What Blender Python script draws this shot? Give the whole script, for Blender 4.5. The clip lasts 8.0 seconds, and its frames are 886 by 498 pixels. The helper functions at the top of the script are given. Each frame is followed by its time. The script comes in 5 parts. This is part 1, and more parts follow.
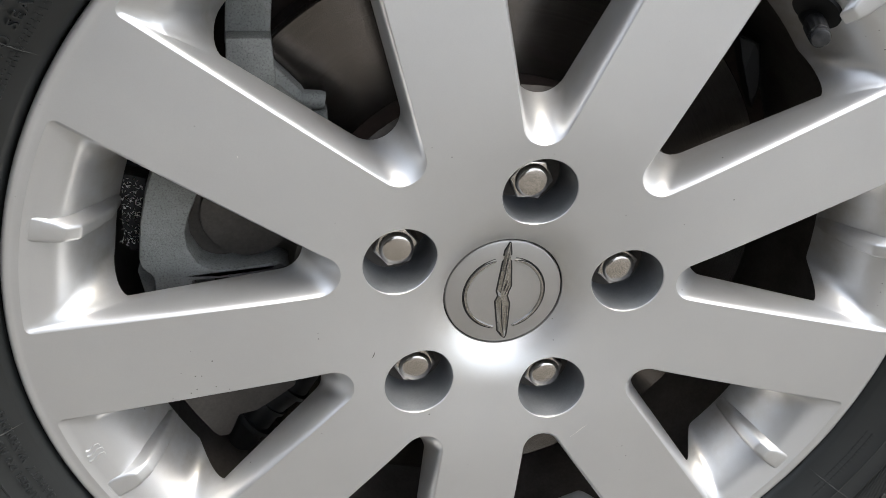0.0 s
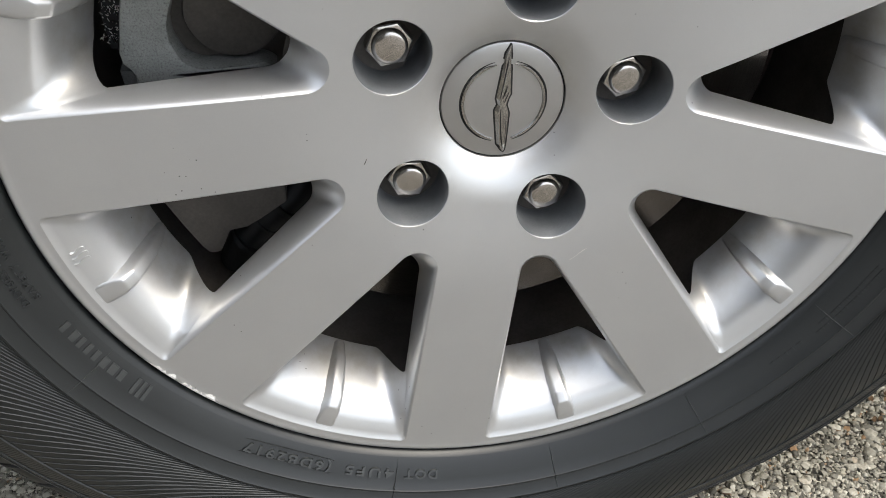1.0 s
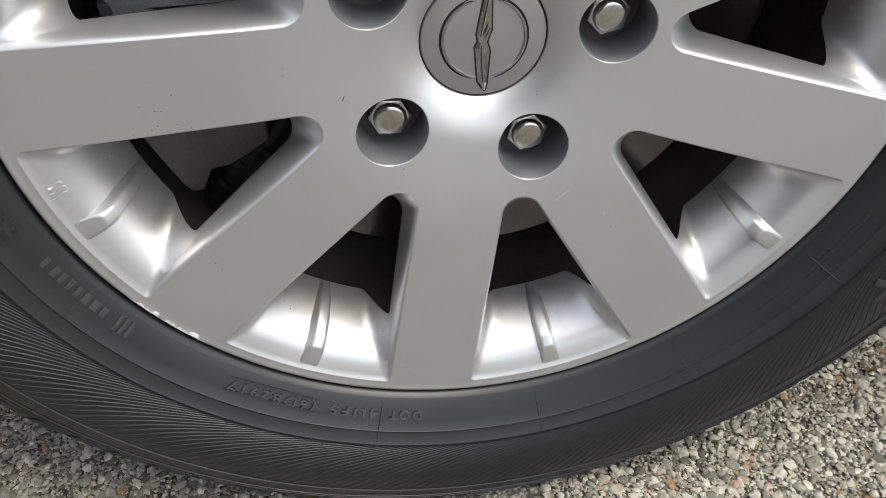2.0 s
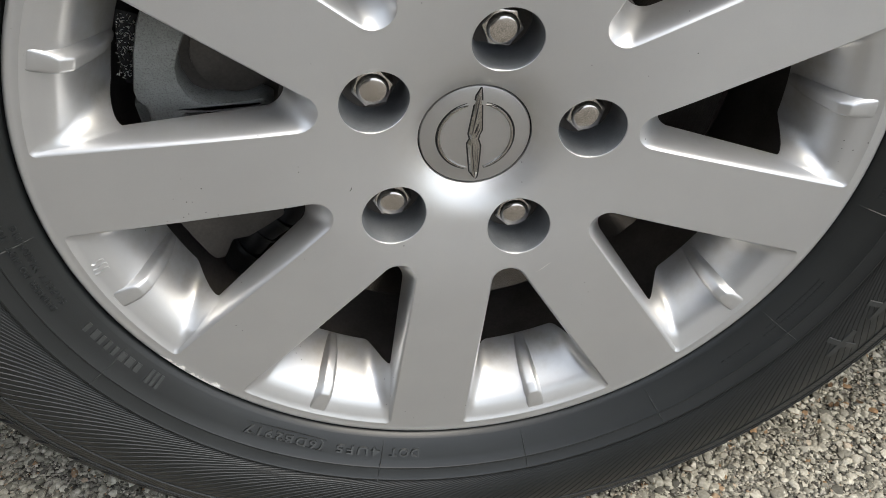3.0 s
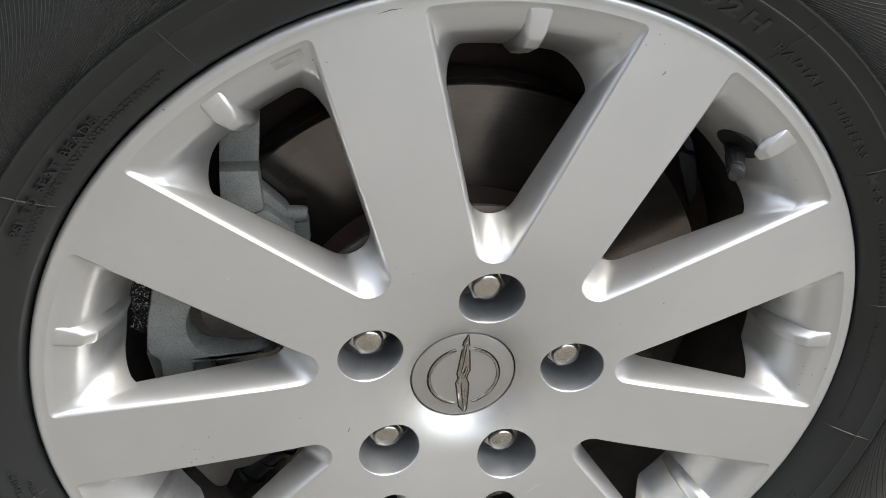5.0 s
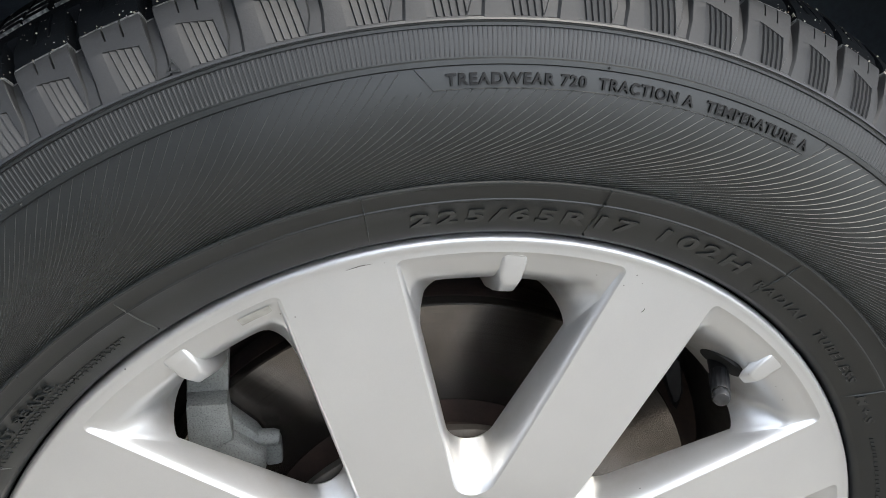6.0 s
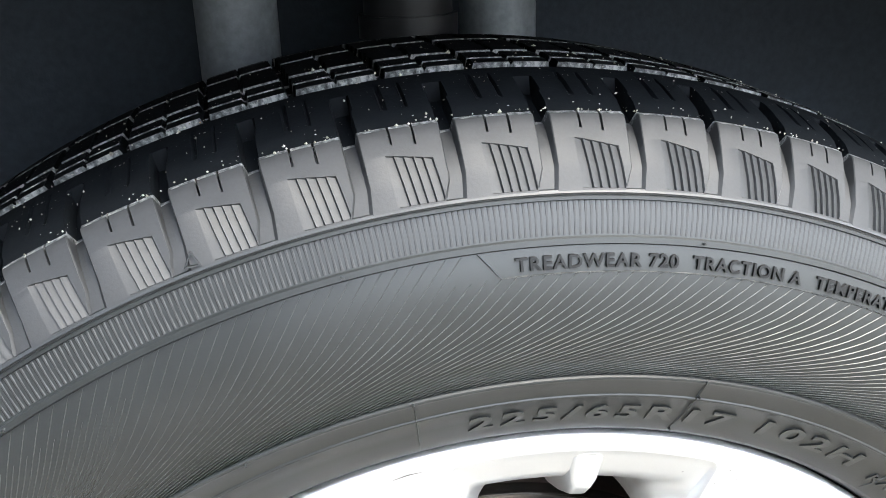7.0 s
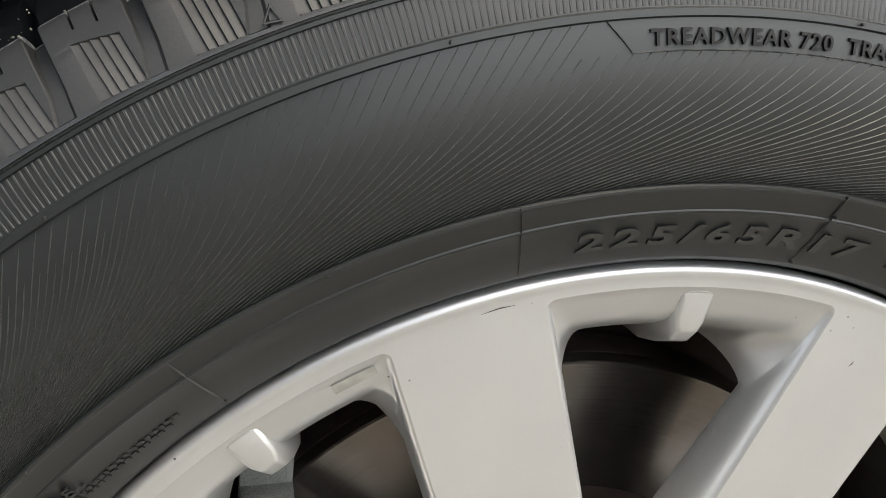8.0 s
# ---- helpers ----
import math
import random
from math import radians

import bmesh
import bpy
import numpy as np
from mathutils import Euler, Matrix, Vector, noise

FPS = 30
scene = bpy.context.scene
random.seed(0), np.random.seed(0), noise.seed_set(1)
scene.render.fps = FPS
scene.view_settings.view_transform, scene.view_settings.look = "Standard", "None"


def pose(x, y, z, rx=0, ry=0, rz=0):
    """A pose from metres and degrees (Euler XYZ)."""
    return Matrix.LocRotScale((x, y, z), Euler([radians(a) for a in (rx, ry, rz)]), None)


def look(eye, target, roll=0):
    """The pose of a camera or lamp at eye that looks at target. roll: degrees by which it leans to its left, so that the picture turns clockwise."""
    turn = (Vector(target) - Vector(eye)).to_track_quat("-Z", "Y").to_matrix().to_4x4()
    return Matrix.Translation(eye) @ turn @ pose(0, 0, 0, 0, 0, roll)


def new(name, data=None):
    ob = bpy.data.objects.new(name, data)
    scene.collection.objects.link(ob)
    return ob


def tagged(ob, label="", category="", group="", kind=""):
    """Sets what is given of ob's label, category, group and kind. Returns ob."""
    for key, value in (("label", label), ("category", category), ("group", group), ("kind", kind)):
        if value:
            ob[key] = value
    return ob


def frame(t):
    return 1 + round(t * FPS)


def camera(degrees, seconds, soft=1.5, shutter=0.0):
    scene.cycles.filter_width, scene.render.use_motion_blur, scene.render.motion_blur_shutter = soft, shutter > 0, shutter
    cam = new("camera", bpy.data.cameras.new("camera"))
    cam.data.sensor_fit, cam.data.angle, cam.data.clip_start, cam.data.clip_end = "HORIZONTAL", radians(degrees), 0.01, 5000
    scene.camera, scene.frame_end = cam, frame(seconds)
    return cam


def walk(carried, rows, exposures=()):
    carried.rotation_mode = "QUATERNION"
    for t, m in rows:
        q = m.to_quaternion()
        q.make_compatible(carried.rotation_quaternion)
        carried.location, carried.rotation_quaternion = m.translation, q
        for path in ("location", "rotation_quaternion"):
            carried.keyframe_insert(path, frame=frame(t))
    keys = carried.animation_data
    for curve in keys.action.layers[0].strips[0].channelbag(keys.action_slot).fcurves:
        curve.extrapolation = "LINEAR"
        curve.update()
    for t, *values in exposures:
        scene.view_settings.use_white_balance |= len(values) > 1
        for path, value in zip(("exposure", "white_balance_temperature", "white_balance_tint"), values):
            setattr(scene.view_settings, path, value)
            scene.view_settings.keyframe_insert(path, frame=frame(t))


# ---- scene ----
cam = camera(54.24, 8.0, 0.85)
# seconds, x, y, z, yaw, pitch, roll
PATH = [
    (0.0, -0.1016, -0.3553, 0.5904, -10.92, -30.06, 0.24),
    (0.5, -0.0942, -0.3650, 0.5694, -9.90, -34.03, 0.08),
    (1.0, -0.0926, -0.3661, 0.5420, -9.37, -36.70, -0.11),
    (1.5, -0.0848, -0.3653, 0.5337, -8.71, -39.02, -0.10),
    (1.7, -0.0806, -0.3667, 0.5300, -8.43, -39.57, -0.04),
    (2.8, -0.0667, -0.3854, 0.5890, -7.85, -40.11, -0.03),
    (3.0, -0.0738, -0.3877, 0.6065, -7.84, -40.35, -0.24),
    (3.5, -0.0810, -0.3839, 0.6286, -8.12, -39.42, -0.18),
    (4.0, -0.0828, -0.3797, 0.6529, -9.03, -36.12, -0.11),
    (4.2, -0.0781, -0.3794, 0.6576, -8.95, -34.84, 0.14),
    (5.3, -0.0765, -0.3755, 0.6934, -9.93, -31.10, 0.10),
    (5.5, -0.0768, -0.3667, 0.6999, -10.20, -29.96, 0.13),
    (6.0, -0.0605, -0.3298, 0.7446, -10.46, -27.19, 0.44),
    (6.5, -0.0472, -0.3022, 0.7719, -10.76, -22.94, 0.95),
    (7.0, -0.0709, -0.2655, 0.7521, -11.07, -20.16, 1.53),
    (7.2, -0.0831, -0.2599, 0.7367, -10.53, -22.89, 1.68),
    (7.5, -0.1115, -0.2540, 0.6902, -11.30, -22.34, 1.04),
    (8.0, -0.1058, -0.2379, 0.6907, -12.49, -22.43, 0.60),
]
# seconds, stops, kelvin, tint
EXPOSURES = [(0.0, 1.77, 6570, 9), (1.7, 1.48, 6630, 8), (2.8, 1.49, 6630, 8), (4.2, 1.69, 6590, 8), (5.3, 1.94, 6635, 8), (6.0, 2.32, 6505, 8), (6.3, 2.64, 6430, 7), (6.6, 3.03, 6430, 7), (6.9, 3.60, 6400, 7), (7.2, 3.67, 6540, 8), (7.4, 3.31, 6635, 8), (7.6, 2.70, 6930, 9), (7.8, 2.34, 7075, 8), (8.0, 2.28, 7070, 8)]
walk(cam, [(t, pose(x, y, z, 90 + pitch, roll, yaw)) for t, x, y, z, yaw, pitch, roll in PATH], EXPOSURES)

# ---- world and sun: bright overcast day ----
world = bpy.data.worlds.new("overcast_sky")
scene.world = world
world.use_nodes = True
wn, wl = world.node_tree.nodes, world.node_tree.links
sky = wn.new("ShaderNodeTexSky")
sky.sky_type, sky.sun_disc = "NISHITA", False
sky.sun_elevation, sky.sun_rotation = radians(61), radians(126)
sky.dust_density, sky.air_density = 4.0, 1.0
grey = wn.new("ShaderNodeHueSaturation")
grey.inputs["Saturation"].default_value = 1.05
wl.new(sky.outputs["Color"], grey.inputs["Color"])
# a thin even layer of cloud over the clear sky
cloud = wn.new("ShaderNodeMix")
cloud.data_type = "RGBA"
cloud.inputs["Factor"].default_value = 0.6
cloud.inputs[7].default_value = (5.2, 5.5, 6.0, 1)
wl.new(grey.outputs["Color"], cloud.inputs[6])
wl.new(cloud.outputs[2], wn["Background"].inputs["Color"])
wn["Background"].inputs["Strength"].default_value = 0.13
sun_data = bpy.data.lights.new("sun", "SUN")
sun_data.energy, sun_data.angle, sun_data.color = 0.85, radians(30), (1.0, 0.95, 0.86)
sun = new("sun", sun_data)
sun.matrix_world = look((1.40, -1.0, 3.30), (0, 0, 0.2))

# ---- dimensions ----
ZC = 0.345          # height of the wheel's axis
AXIS = 82.2         # angle of the first window's middle line, degrees
LUG = 78.0          # angle of the first lug hole
PI = math.pi


def polar(r, a, y):
    """A point at radius r and angle a (degrees) about the wheel's axis, y along it."""
    a = radians(a)
    return (r * math.cos(a), y, ZC + r * math.sin(a))


# ---- materials ----
def material(name, color, rough=0.5, metal=0.0, coat=0.0, spec=0.5):
    m = bpy.data.materials.new(name)
    m.use_nodes = True
    b = m.node_tree.nodes["Principled BSDF"]
    b.inputs["Base Color"].default_value = (*color, 1)
    b.inputs["Roughness"].default_value = rough
    b.inputs["Metallic"].default_value = metal
    b.inputs["Coat Weight"].default_value = coat
    b.inputs["Coat Roughness"].default_value = 0.12
    b.inputs["Specular IOR Level"].default_value = spec
    return m, b, m.node_tree.nodes, m.node_tree.links


def noise_node(nodes, links, scale, detail=6.0, coord="Object", rough=0.6):
    tc = nodes.new("ShaderNodeTexCoord")
    n = nodes.new("ShaderNodeTexNoise")
    n.inputs["Scale"].default_value, n.inputs["Detail"].default_value, n.inputs["Roughness"].default_value = scale, detail, rough
    links.new(tc.outputs[coord], n.inputs["Vector"])
    return n


def ramp(nodes, links, source, stops):
    r = nodes.new("ShaderNodeValToRGB")
    e = r.color_ramp.elements
    while len(e) < len(stops):
        e.new(0.5)
    for el, (at, c) in zip(e, stops):
        el.position = at
        el.color = (*c, 1) if len(c) == 3 else c
    links.new(source, r.inputs["Fac"])
    return r


def mix(nodes, links, fac, a, b, blend="MIX"):
    m = nodes.new("ShaderNodeMix")
    m.data_type, m.blend_type = "RGBA", blend
    for socket, value in ((m.inputs["Factor"], fac), (m.inputs[6], a), (m.inputs[7], b)):
        if isinstance(value, bpy.types.NodeSocket):
            links.new(value, socket)
        elif isinstance(value, float):
            socket.default_value = value
        else:
            socket.default_value = (*value, 1)
    return m.outputs[2]


def bump(nodes, links, b, source, strength, distance):
    n = nodes.new("ShaderNodeBump")
    n.inputs["Strength"].default_value, n.inputs["Distance"].default_value = strength, distance
    links.new(source, n.inputs["Height"])
    links.new(n.outputs["Normal"], b.inputs["Normal"])
    return n


def varied(name, c0, c1, scale, rough=(0.5, 0.6), metal=0.0, coat=0.0, relief=0.0, relief_scale=400.0, spec=0.5, grain_depth=0.15):
    """A surface whose colour and roughness drift at two scales, with fine relief."""
    m, b, nodes, links = material(name, c0, rough[0], metal, coat, spec)
    big = noise_node(nodes, links, scale)
    fine = noise_node(nodes, links, relief_scale, 4.0)
    col = ramp(nodes, links, big.outputs["Fac"], [(0.3, c0), (0.7, c1)])
    grain = ramp(nodes, links, fine.outputs["Fac"], [(0.3, (1 - grain_depth,) * 3), (0.7, (1 + grain_depth,) * 3)])
    links.new(mix(nodes, links, 1.0, col.outputs["Color"], grain.outputs["Color"], "MULTIPLY"), b.inputs["Base Color"])
    rr = nodes.new("ShaderNodeMapRange")
    rr.inputs["To Min"].default_value, rr.inputs["To Max"].default_value = rough
    links.new(big.outputs["Fac"], rr.inputs["Value"])
    links.new(rr.outputs["Result"], b.inputs["Roughness"])
    if relief:
        bump(nodes, links, b, fine.outputs["Fac"], 0.6, relief)
    return m


def silver_material():
    """Silver wheel paint: fine metallic grain, sparse dark specks and faint brown brake dust in the hollows."""
    m, b, nodes, links = material("silver_wheel_paint", (0.57, 0.57, 0.57), 0.38, 0.76, 0.2)
    b.inputs["Coat Roughness"].default_value = 0.2
    big = noise_node(nodes, links, 18)
    fine = noise_node(nodes, links, 1800, 3.0)
    col = ramp(nodes, links, big.outputs["Fac"], [(0.3, (0.535, 0.54, 0.545)), (0.7, (0.57, 0.575, 0.575))])
    grain = ramp(nodes, links, fine.outputs["Fac"], [(0.3, (0.985, 0.985, 0.985)), (0.7, (1.015, 1.015, 1.015))])
    c = mix(nodes, links, 1.0, col.outputs["Color"], grain.outputs["Color"], "MULTIPLY")
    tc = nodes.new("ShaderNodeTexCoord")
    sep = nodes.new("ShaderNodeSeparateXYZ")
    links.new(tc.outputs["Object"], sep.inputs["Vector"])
    # patchy dust grows behind the face; its tan also paints warm ground reflection
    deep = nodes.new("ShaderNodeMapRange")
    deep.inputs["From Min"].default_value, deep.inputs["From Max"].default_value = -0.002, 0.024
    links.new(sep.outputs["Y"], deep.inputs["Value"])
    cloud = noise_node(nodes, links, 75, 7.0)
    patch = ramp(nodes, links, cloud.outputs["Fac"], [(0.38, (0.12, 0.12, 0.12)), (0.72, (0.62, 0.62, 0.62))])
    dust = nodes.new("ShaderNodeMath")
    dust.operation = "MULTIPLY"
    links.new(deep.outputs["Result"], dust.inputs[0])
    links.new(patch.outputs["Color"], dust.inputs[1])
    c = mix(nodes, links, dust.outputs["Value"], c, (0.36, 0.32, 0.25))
    # specks of tar and grit, in loose swarms
    v = nodes.new("ShaderNodeTexVoronoi")
    v.inputs["Scale"].default_value = 330
    links.new(tc.outputs["Object"], v.inputs["Vector"])
    dot = ramp(nodes, links, v.outputs["Distance"], [(0.10, (1, 1, 1)), (0.16, (0, 0, 0))])
    pick = nodes.new("ShaderNodeSeparateColor")
    links.new(v.outputs["Color"], pick.inputs["Color"])
    some = ramp(nodes, links, pick.outputs["Red"], [(0.87, (0, 0, 0)), (0.88, (1, 1, 1))])
    swarm = noise_node(nodes, links, 26, 2.0)
    where = ramp(nodes, links, swarm.outputs["Fac"], [(0.57, (0, 0, 0)), (0.63, (1, 1, 1))])
    d = mix(nodes, links, 1.0, dot.outputs["Color"], some.outputs["Color"], "MULTIPLY")
    d = mix(nodes, links, 1.0, d, where.outputs["Color"], "MULTIPLY")
    c = mix(nodes, links, d, c, (0.10, 0.10, 0.10))
    links.new(c, b.inputs["Base Color"])
    rr = nodes.new("ShaderNodeMapRange")
    rr.inputs["To Min"].default_value, rr.inputs["To Max"].default_value = 0.35, 0.40
    links.new(big.outputs["Fac"], rr.inputs["Value"])
    links.new(rr.outputs["Result"], b.inputs["Roughness"])
    return m


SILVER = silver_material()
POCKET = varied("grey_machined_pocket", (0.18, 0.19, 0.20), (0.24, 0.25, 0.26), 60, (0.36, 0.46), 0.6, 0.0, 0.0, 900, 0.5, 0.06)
BARREL = varied("dark_brown_metal", (0.10, 0.090, 0.080), (0.055, 0.048, 0.042), 30, (0.5, 0.7), 0.3, 0.0, 0.00005, 500)
CAPMAT = varied("satin_cap_paint", (0.42, 0.42, 0.415), (0.47, 0.465, 0.46), 40, (0.28, 0.36), 0.85, 0.2, 0.0, 2000, 0.5, 0.03)
EMBLEM = varied("dark_emblem_chrome", (0.36, 0.35, 0.335), (0.46, 0.45, 0.43), 60, (0.15, 0.25), 1.0)
GAP = varied("dark_gap", (0.004, 0.004, 0.004), (0.007, 0.007, 0.007), 100, (0.7, 0.8))
CHROME = varied("worn_chrome", (0.46, 0.43, 0.40), (0.60, 0.57, 0.54), 160, (0.12, 0.24), 1.0, 0.0, 0.00003, 700)
RUBBER = varied("sidewall_rubber", (0.0080, 0.0095, 0.0099), (0.0116, 0.0133, 0.0138), 26, (0.35, 0.45), 0.0, 0.0, 0.00004, 1500, 0.52)
# letter faces darkened to stand in for the lettering's shadowed edges
LETTER = varied("shade_dark_rubber", (0.0035, 0.0036, 0.0038), (0.0050, 0.0052, 0.0054), 60, (0.42, 0.50), 0.0, 0.0, 0.0, 400, 0.22)
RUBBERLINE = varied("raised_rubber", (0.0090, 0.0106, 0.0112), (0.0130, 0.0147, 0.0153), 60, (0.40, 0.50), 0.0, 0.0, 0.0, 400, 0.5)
# pale colour paints the sky light that fine ridges catch
PALELINE = varied("dusty_glint_rubber", (0.032, 0.034, 0.033), (0.046, 0.048, 0.046), 60, (0.40, 0.50), 0.0, 0.0, 0.0, 400, 0.6)
# paler than the wall, to paint light on raised edges
PALERAISED = varied("edge_lit_rubber", (0.018, 0.020, 0.020), (0.026, 0.028, 0.028), 60, (0.36, 0.46), 0.0, 0.0, 0.0, 400, 0.6)
BAREMETAL = varied("bare_scuffed_aluminium", (0.66, 0.65, 0.62), (0.80, 0.79, 0.76), 300, (0.5, 0.7), 0.15, 0.0, 0.0001, 1500)
def cast_material():
    """Sand-cast iron: pale grey with dark pits."""
    m, b, nodes, links = material("cast_grey_iron", (0.2, 0.2, 0.2), 0.6, 0.2)
    big = noise_node(nodes, links, 45)
    pits = noise_node(nodes, links, 1000, 4.0, rough=0.6)
    col = ramp(nodes, links, big.outputs["Fac"], [(0.3, (0.25, 0.257, 0.245)), (0.7, (0.145, 0.149, 0.140))])
    dark = ramp(nodes, links, pits.outputs["Fac"], [(0.32, (0.55, 0.55, 0.54)), (0.46, (0.94, 0.94, 0.94)), (0.72, (1.12, 1.12, 1.12))])
    links.new(mix(nodes, links, 1.0, col.outputs["Color"], dark.outputs["Color"], "MULTIPLY"), b.inputs["Base Color"])
    bump(nodes, links, b, pits.outputs["Fac"], 0.6, 0.0006)
    return m


CAST = cast_material()
RUST = varied("rusty_edge", (0.045, 0.027, 0.021), (0.022, 0.015, 0.013), 70, (0.7, 0.9), 0.1, 0.0, 0.0003, 500)
BLACKPLASTIC = varied("black_plastic", (0.006, 0.0065, 0.0075), (0.011, 0.012, 0.014), 30, (0.45, 0.65), 0.0, 0.0, 0.0002, 300)
GLOSSBLACK = varied("glossy_dark_plastic", (0.022, 0.023, 0.025), (0.035, 0.036, 0.038), 200, (0.2, 0.3))
LINER = varied("wheel_well_liner", (0.022, 0.030, 0.042), (0.032, 0.042, 0.056), 12, (0.6, 0.85), 0.0, 0.0, 0.0008, 180, 0.25)
STRUT = varied("dull_grey_strut", (0.23, 0.255, 0.28), (0.17, 0.19, 0.21), 30, (0.5, 0.7), 0.2, 0.0, 0.0003, 200)
PAINTBODY = varied("body_paint", (0.30, 0.30, 0.30), (0.33, 0.33, 0.33), 4, (0.3, 0.35), 0.3, 0.5)
TAPE = varied("old_adhesive_residue", (0.24, 0.235, 0.21), (0.31, 0.30, 0.27), 150, (0.6, 0.8))
STAIN = varied("dark_scratch", (0.05, 0.05, 0.05), (0.09, 0.08, 0.07), 300, (0.6, 0.8))


def disc_material():
    """Bare brake disc steel: brown-grey, with fine rings round the axle."""
    m, b, nodes, links = material("brake_disc_steel", (0.3, 0.26, 0.22), 0.25, 0.9)
    tc = nodes.new("ShaderNodeTexCoord")
    sep = nodes.new("ShaderNodeSeparateXYZ")
    links.new(tc.outputs["Object"], sep.inputs["Vector"])
    off = nodes.new("ShaderNodeMath")
    off.operation = "SUBTRACT"
    off.inputs[1].default_value = ZC
    links.new(sep.outputs["Z"], off.inputs[0])
    comb = nodes.new("ShaderNodeCombineXYZ")
    links.new(sep.outputs["X"], comb.inputs["X"])
    links.new(off.outputs["Value"], comb.inputs["Y"])
    ln = nodes.new("ShaderNodeVectorMath")
    ln.operation = "LENGTH"
    links.new(comb.outputs["Vector"], ln.inputs[0])
    n = nodes.new("ShaderNodeTexNoise")
    n.noise_dimensions = "1D"
    n.inputs["Scale"].default_value, n.inputs["Detail"].default_value = 900, 5
    links.new(ln.outputs["Value"], n.inputs["W"])
    blot = noise_node(nodes, links, 40)
    col = ramp(nodes, links, n.outputs["Fac"], [(0.3, (0.15, 0.141, 0.130)), (0.7, (0.19, 0.180, 0.168))])
    dirt = ramp(nodes, links, blot.outputs["Fac"], [(0.35, (0.7, 0.66, 0.62)), (0.65, (1.05, 1.0, 0.98))])
    links.new(mix(nodes, links, 1.0, col.outputs["Color"], dirt.outputs["Color"], "MULTIPLY"), b.inputs["Base Color"])
    bump(nodes, links, b, n.outputs["Fac"], 0.2, 0.00008)
    b.inputs["Roughness"].default_value, b.inputs["Anisotropic"].default_value = 0.26, 0.85
    b.inputs["Anisotropic Rotation"].default_value = 0.25
    around = nodes.new("ShaderNodeTangent")
    around.direction_type, around.axis = "RADIAL", "Y"
    links.new(around.outputs["Tangent"], b.inputs["Tangent"])
    return m


def tread_material():
    """Tread rubber: dark to paint the arch's shade, with pale dust and grit."""
    m, b, nodes, links = material("shaded_tread_rubber", (0.03, 0.03, 0.03), 0.75, spec=0.07)
    big = noise_node(nodes, links, 60)
    grit = noise_node(nodes, links, 700, 3.0)
    col = ramp(nodes, links, big.outputs["Fac"], [(0.3, (0.0024, 0.0032, 0.0042)), (0.7, (0.0038, 0.0048, 0.0060))])
    speck = ramp(nodes, links, grit.outputs["Fac"], [(0.70, (0, 0, 0)), (0.735, (1, 1, 1))])
    links.new(mix(nodes, links, speck.outputs["Color"], col.outputs["Color"], (0.42, 0.41, 0.38)), b.inputs["Base Color"])
    bump(nodes, links, b, grit.outputs["Fac"], 0.5, 0.0002)
    return m


def stone_material():
    """Pale limestone and grey chippings, each its own tone."""
    m, b, nodes, links = material("chippings", (0.4, 0.38, 0.34), 0.8)
    geo = nodes.new("ShaderNodeNewGeometry")
    tone = ramp(nodes, links, geo.outputs["Random Per Island"], [(0.0, (0.10, 0.098, 0.083)), (0.3, (0.245, 0.238, 0.200)), (0.65, (0.39, 0.380, 0.326)), (0.93, (0.51, 0.498, 0.433)), (0.99, (0.28, 0.18, 0.10))])
    n = noise_node(nodes, links, 350, 5.0)
    dirt = ramp(nodes, links, n.outputs["Fac"], [(0.3, (0.65, 0.62, 0.57)), (0.65, (1.1, 1.08, 1.05))])
    links.new(mix(nodes, links, 1.0, tone.outputs["Color"], dirt.outputs["Color"], "MULTIPLY"), b.inputs["Base Color"])
    bump(nodes, links, b, n.outputs["Fac"], 0.5, 0.0006)
    return m


def ground_material():
    """Worn chip-seal: dark binder between pale chippings."""
    m, b, nodes, links = material("chip_seal", (0.1, 0.1, 0.1), 0.85)
    tc = nodes.new("ShaderNodeTexCoord")
    v = nodes.new("ShaderNodeTexVoronoi")
    v.inputs["Scale"].default_value = 330
    links.new(tc.outputs["Object"], v.inputs["Vector"])
    sep = nodes.new("ShaderNodeSeparateColor")
    links.new(v.outputs["Color"], sep.inputs["Color"])
    tone = ramp(nodes, links, sep.outputs["Red"], [(0.0, (0.09, 0.085, 0.075)), (0.4, (0.22, 0.208, 0.178)), (0.9, (0.38, 0.362, 0.325))])
    gap = ramp(nodes, links, v.outputs["Distance"], [(0.35, (1, 1, 1)), (0.75, (0.2, 0.19, 0.17))])
    n = noise_node(nodes, links, 3)
    patchy = ramp(nodes, links, n.outputs["Fac"], [(0.3, (0.8, 0.79, 0.77)), (0.7, (1.1, 1.1, 1.1))])
    c = mix(nodes, links, 1.0, tone.outputs["Color"], gap.outputs["Color"], "MULTIPLY")
    links.new(mix(nodes, links, 1.0, c, patchy.outputs["Color"], "MULTIPLY"), b.inputs["Base Color"])
    inv = nodes.new("ShaderNodeMath")
    inv.operation = "SUBTRACT"
    inv.inputs[0].default_value = 1.0
    links.new(v.outputs["Distance"], inv.inputs[1])
    bump(nodes, links, b, inv.outputs["Value"], 0.8, 0.0015)
    return m


DISC, TREAD, STONE, GROUND = disc_material(), tread_material(), stone_material(), ground_material()
DUSTY = varied("dusty_shoulder_rubber", (0.0105, 0.0112, 0.0122), (0.0150, 0.0158, 0.0168), 90, (0.52, 0.64), 0.0, 0.0, 0.00008, 900, 0.45)


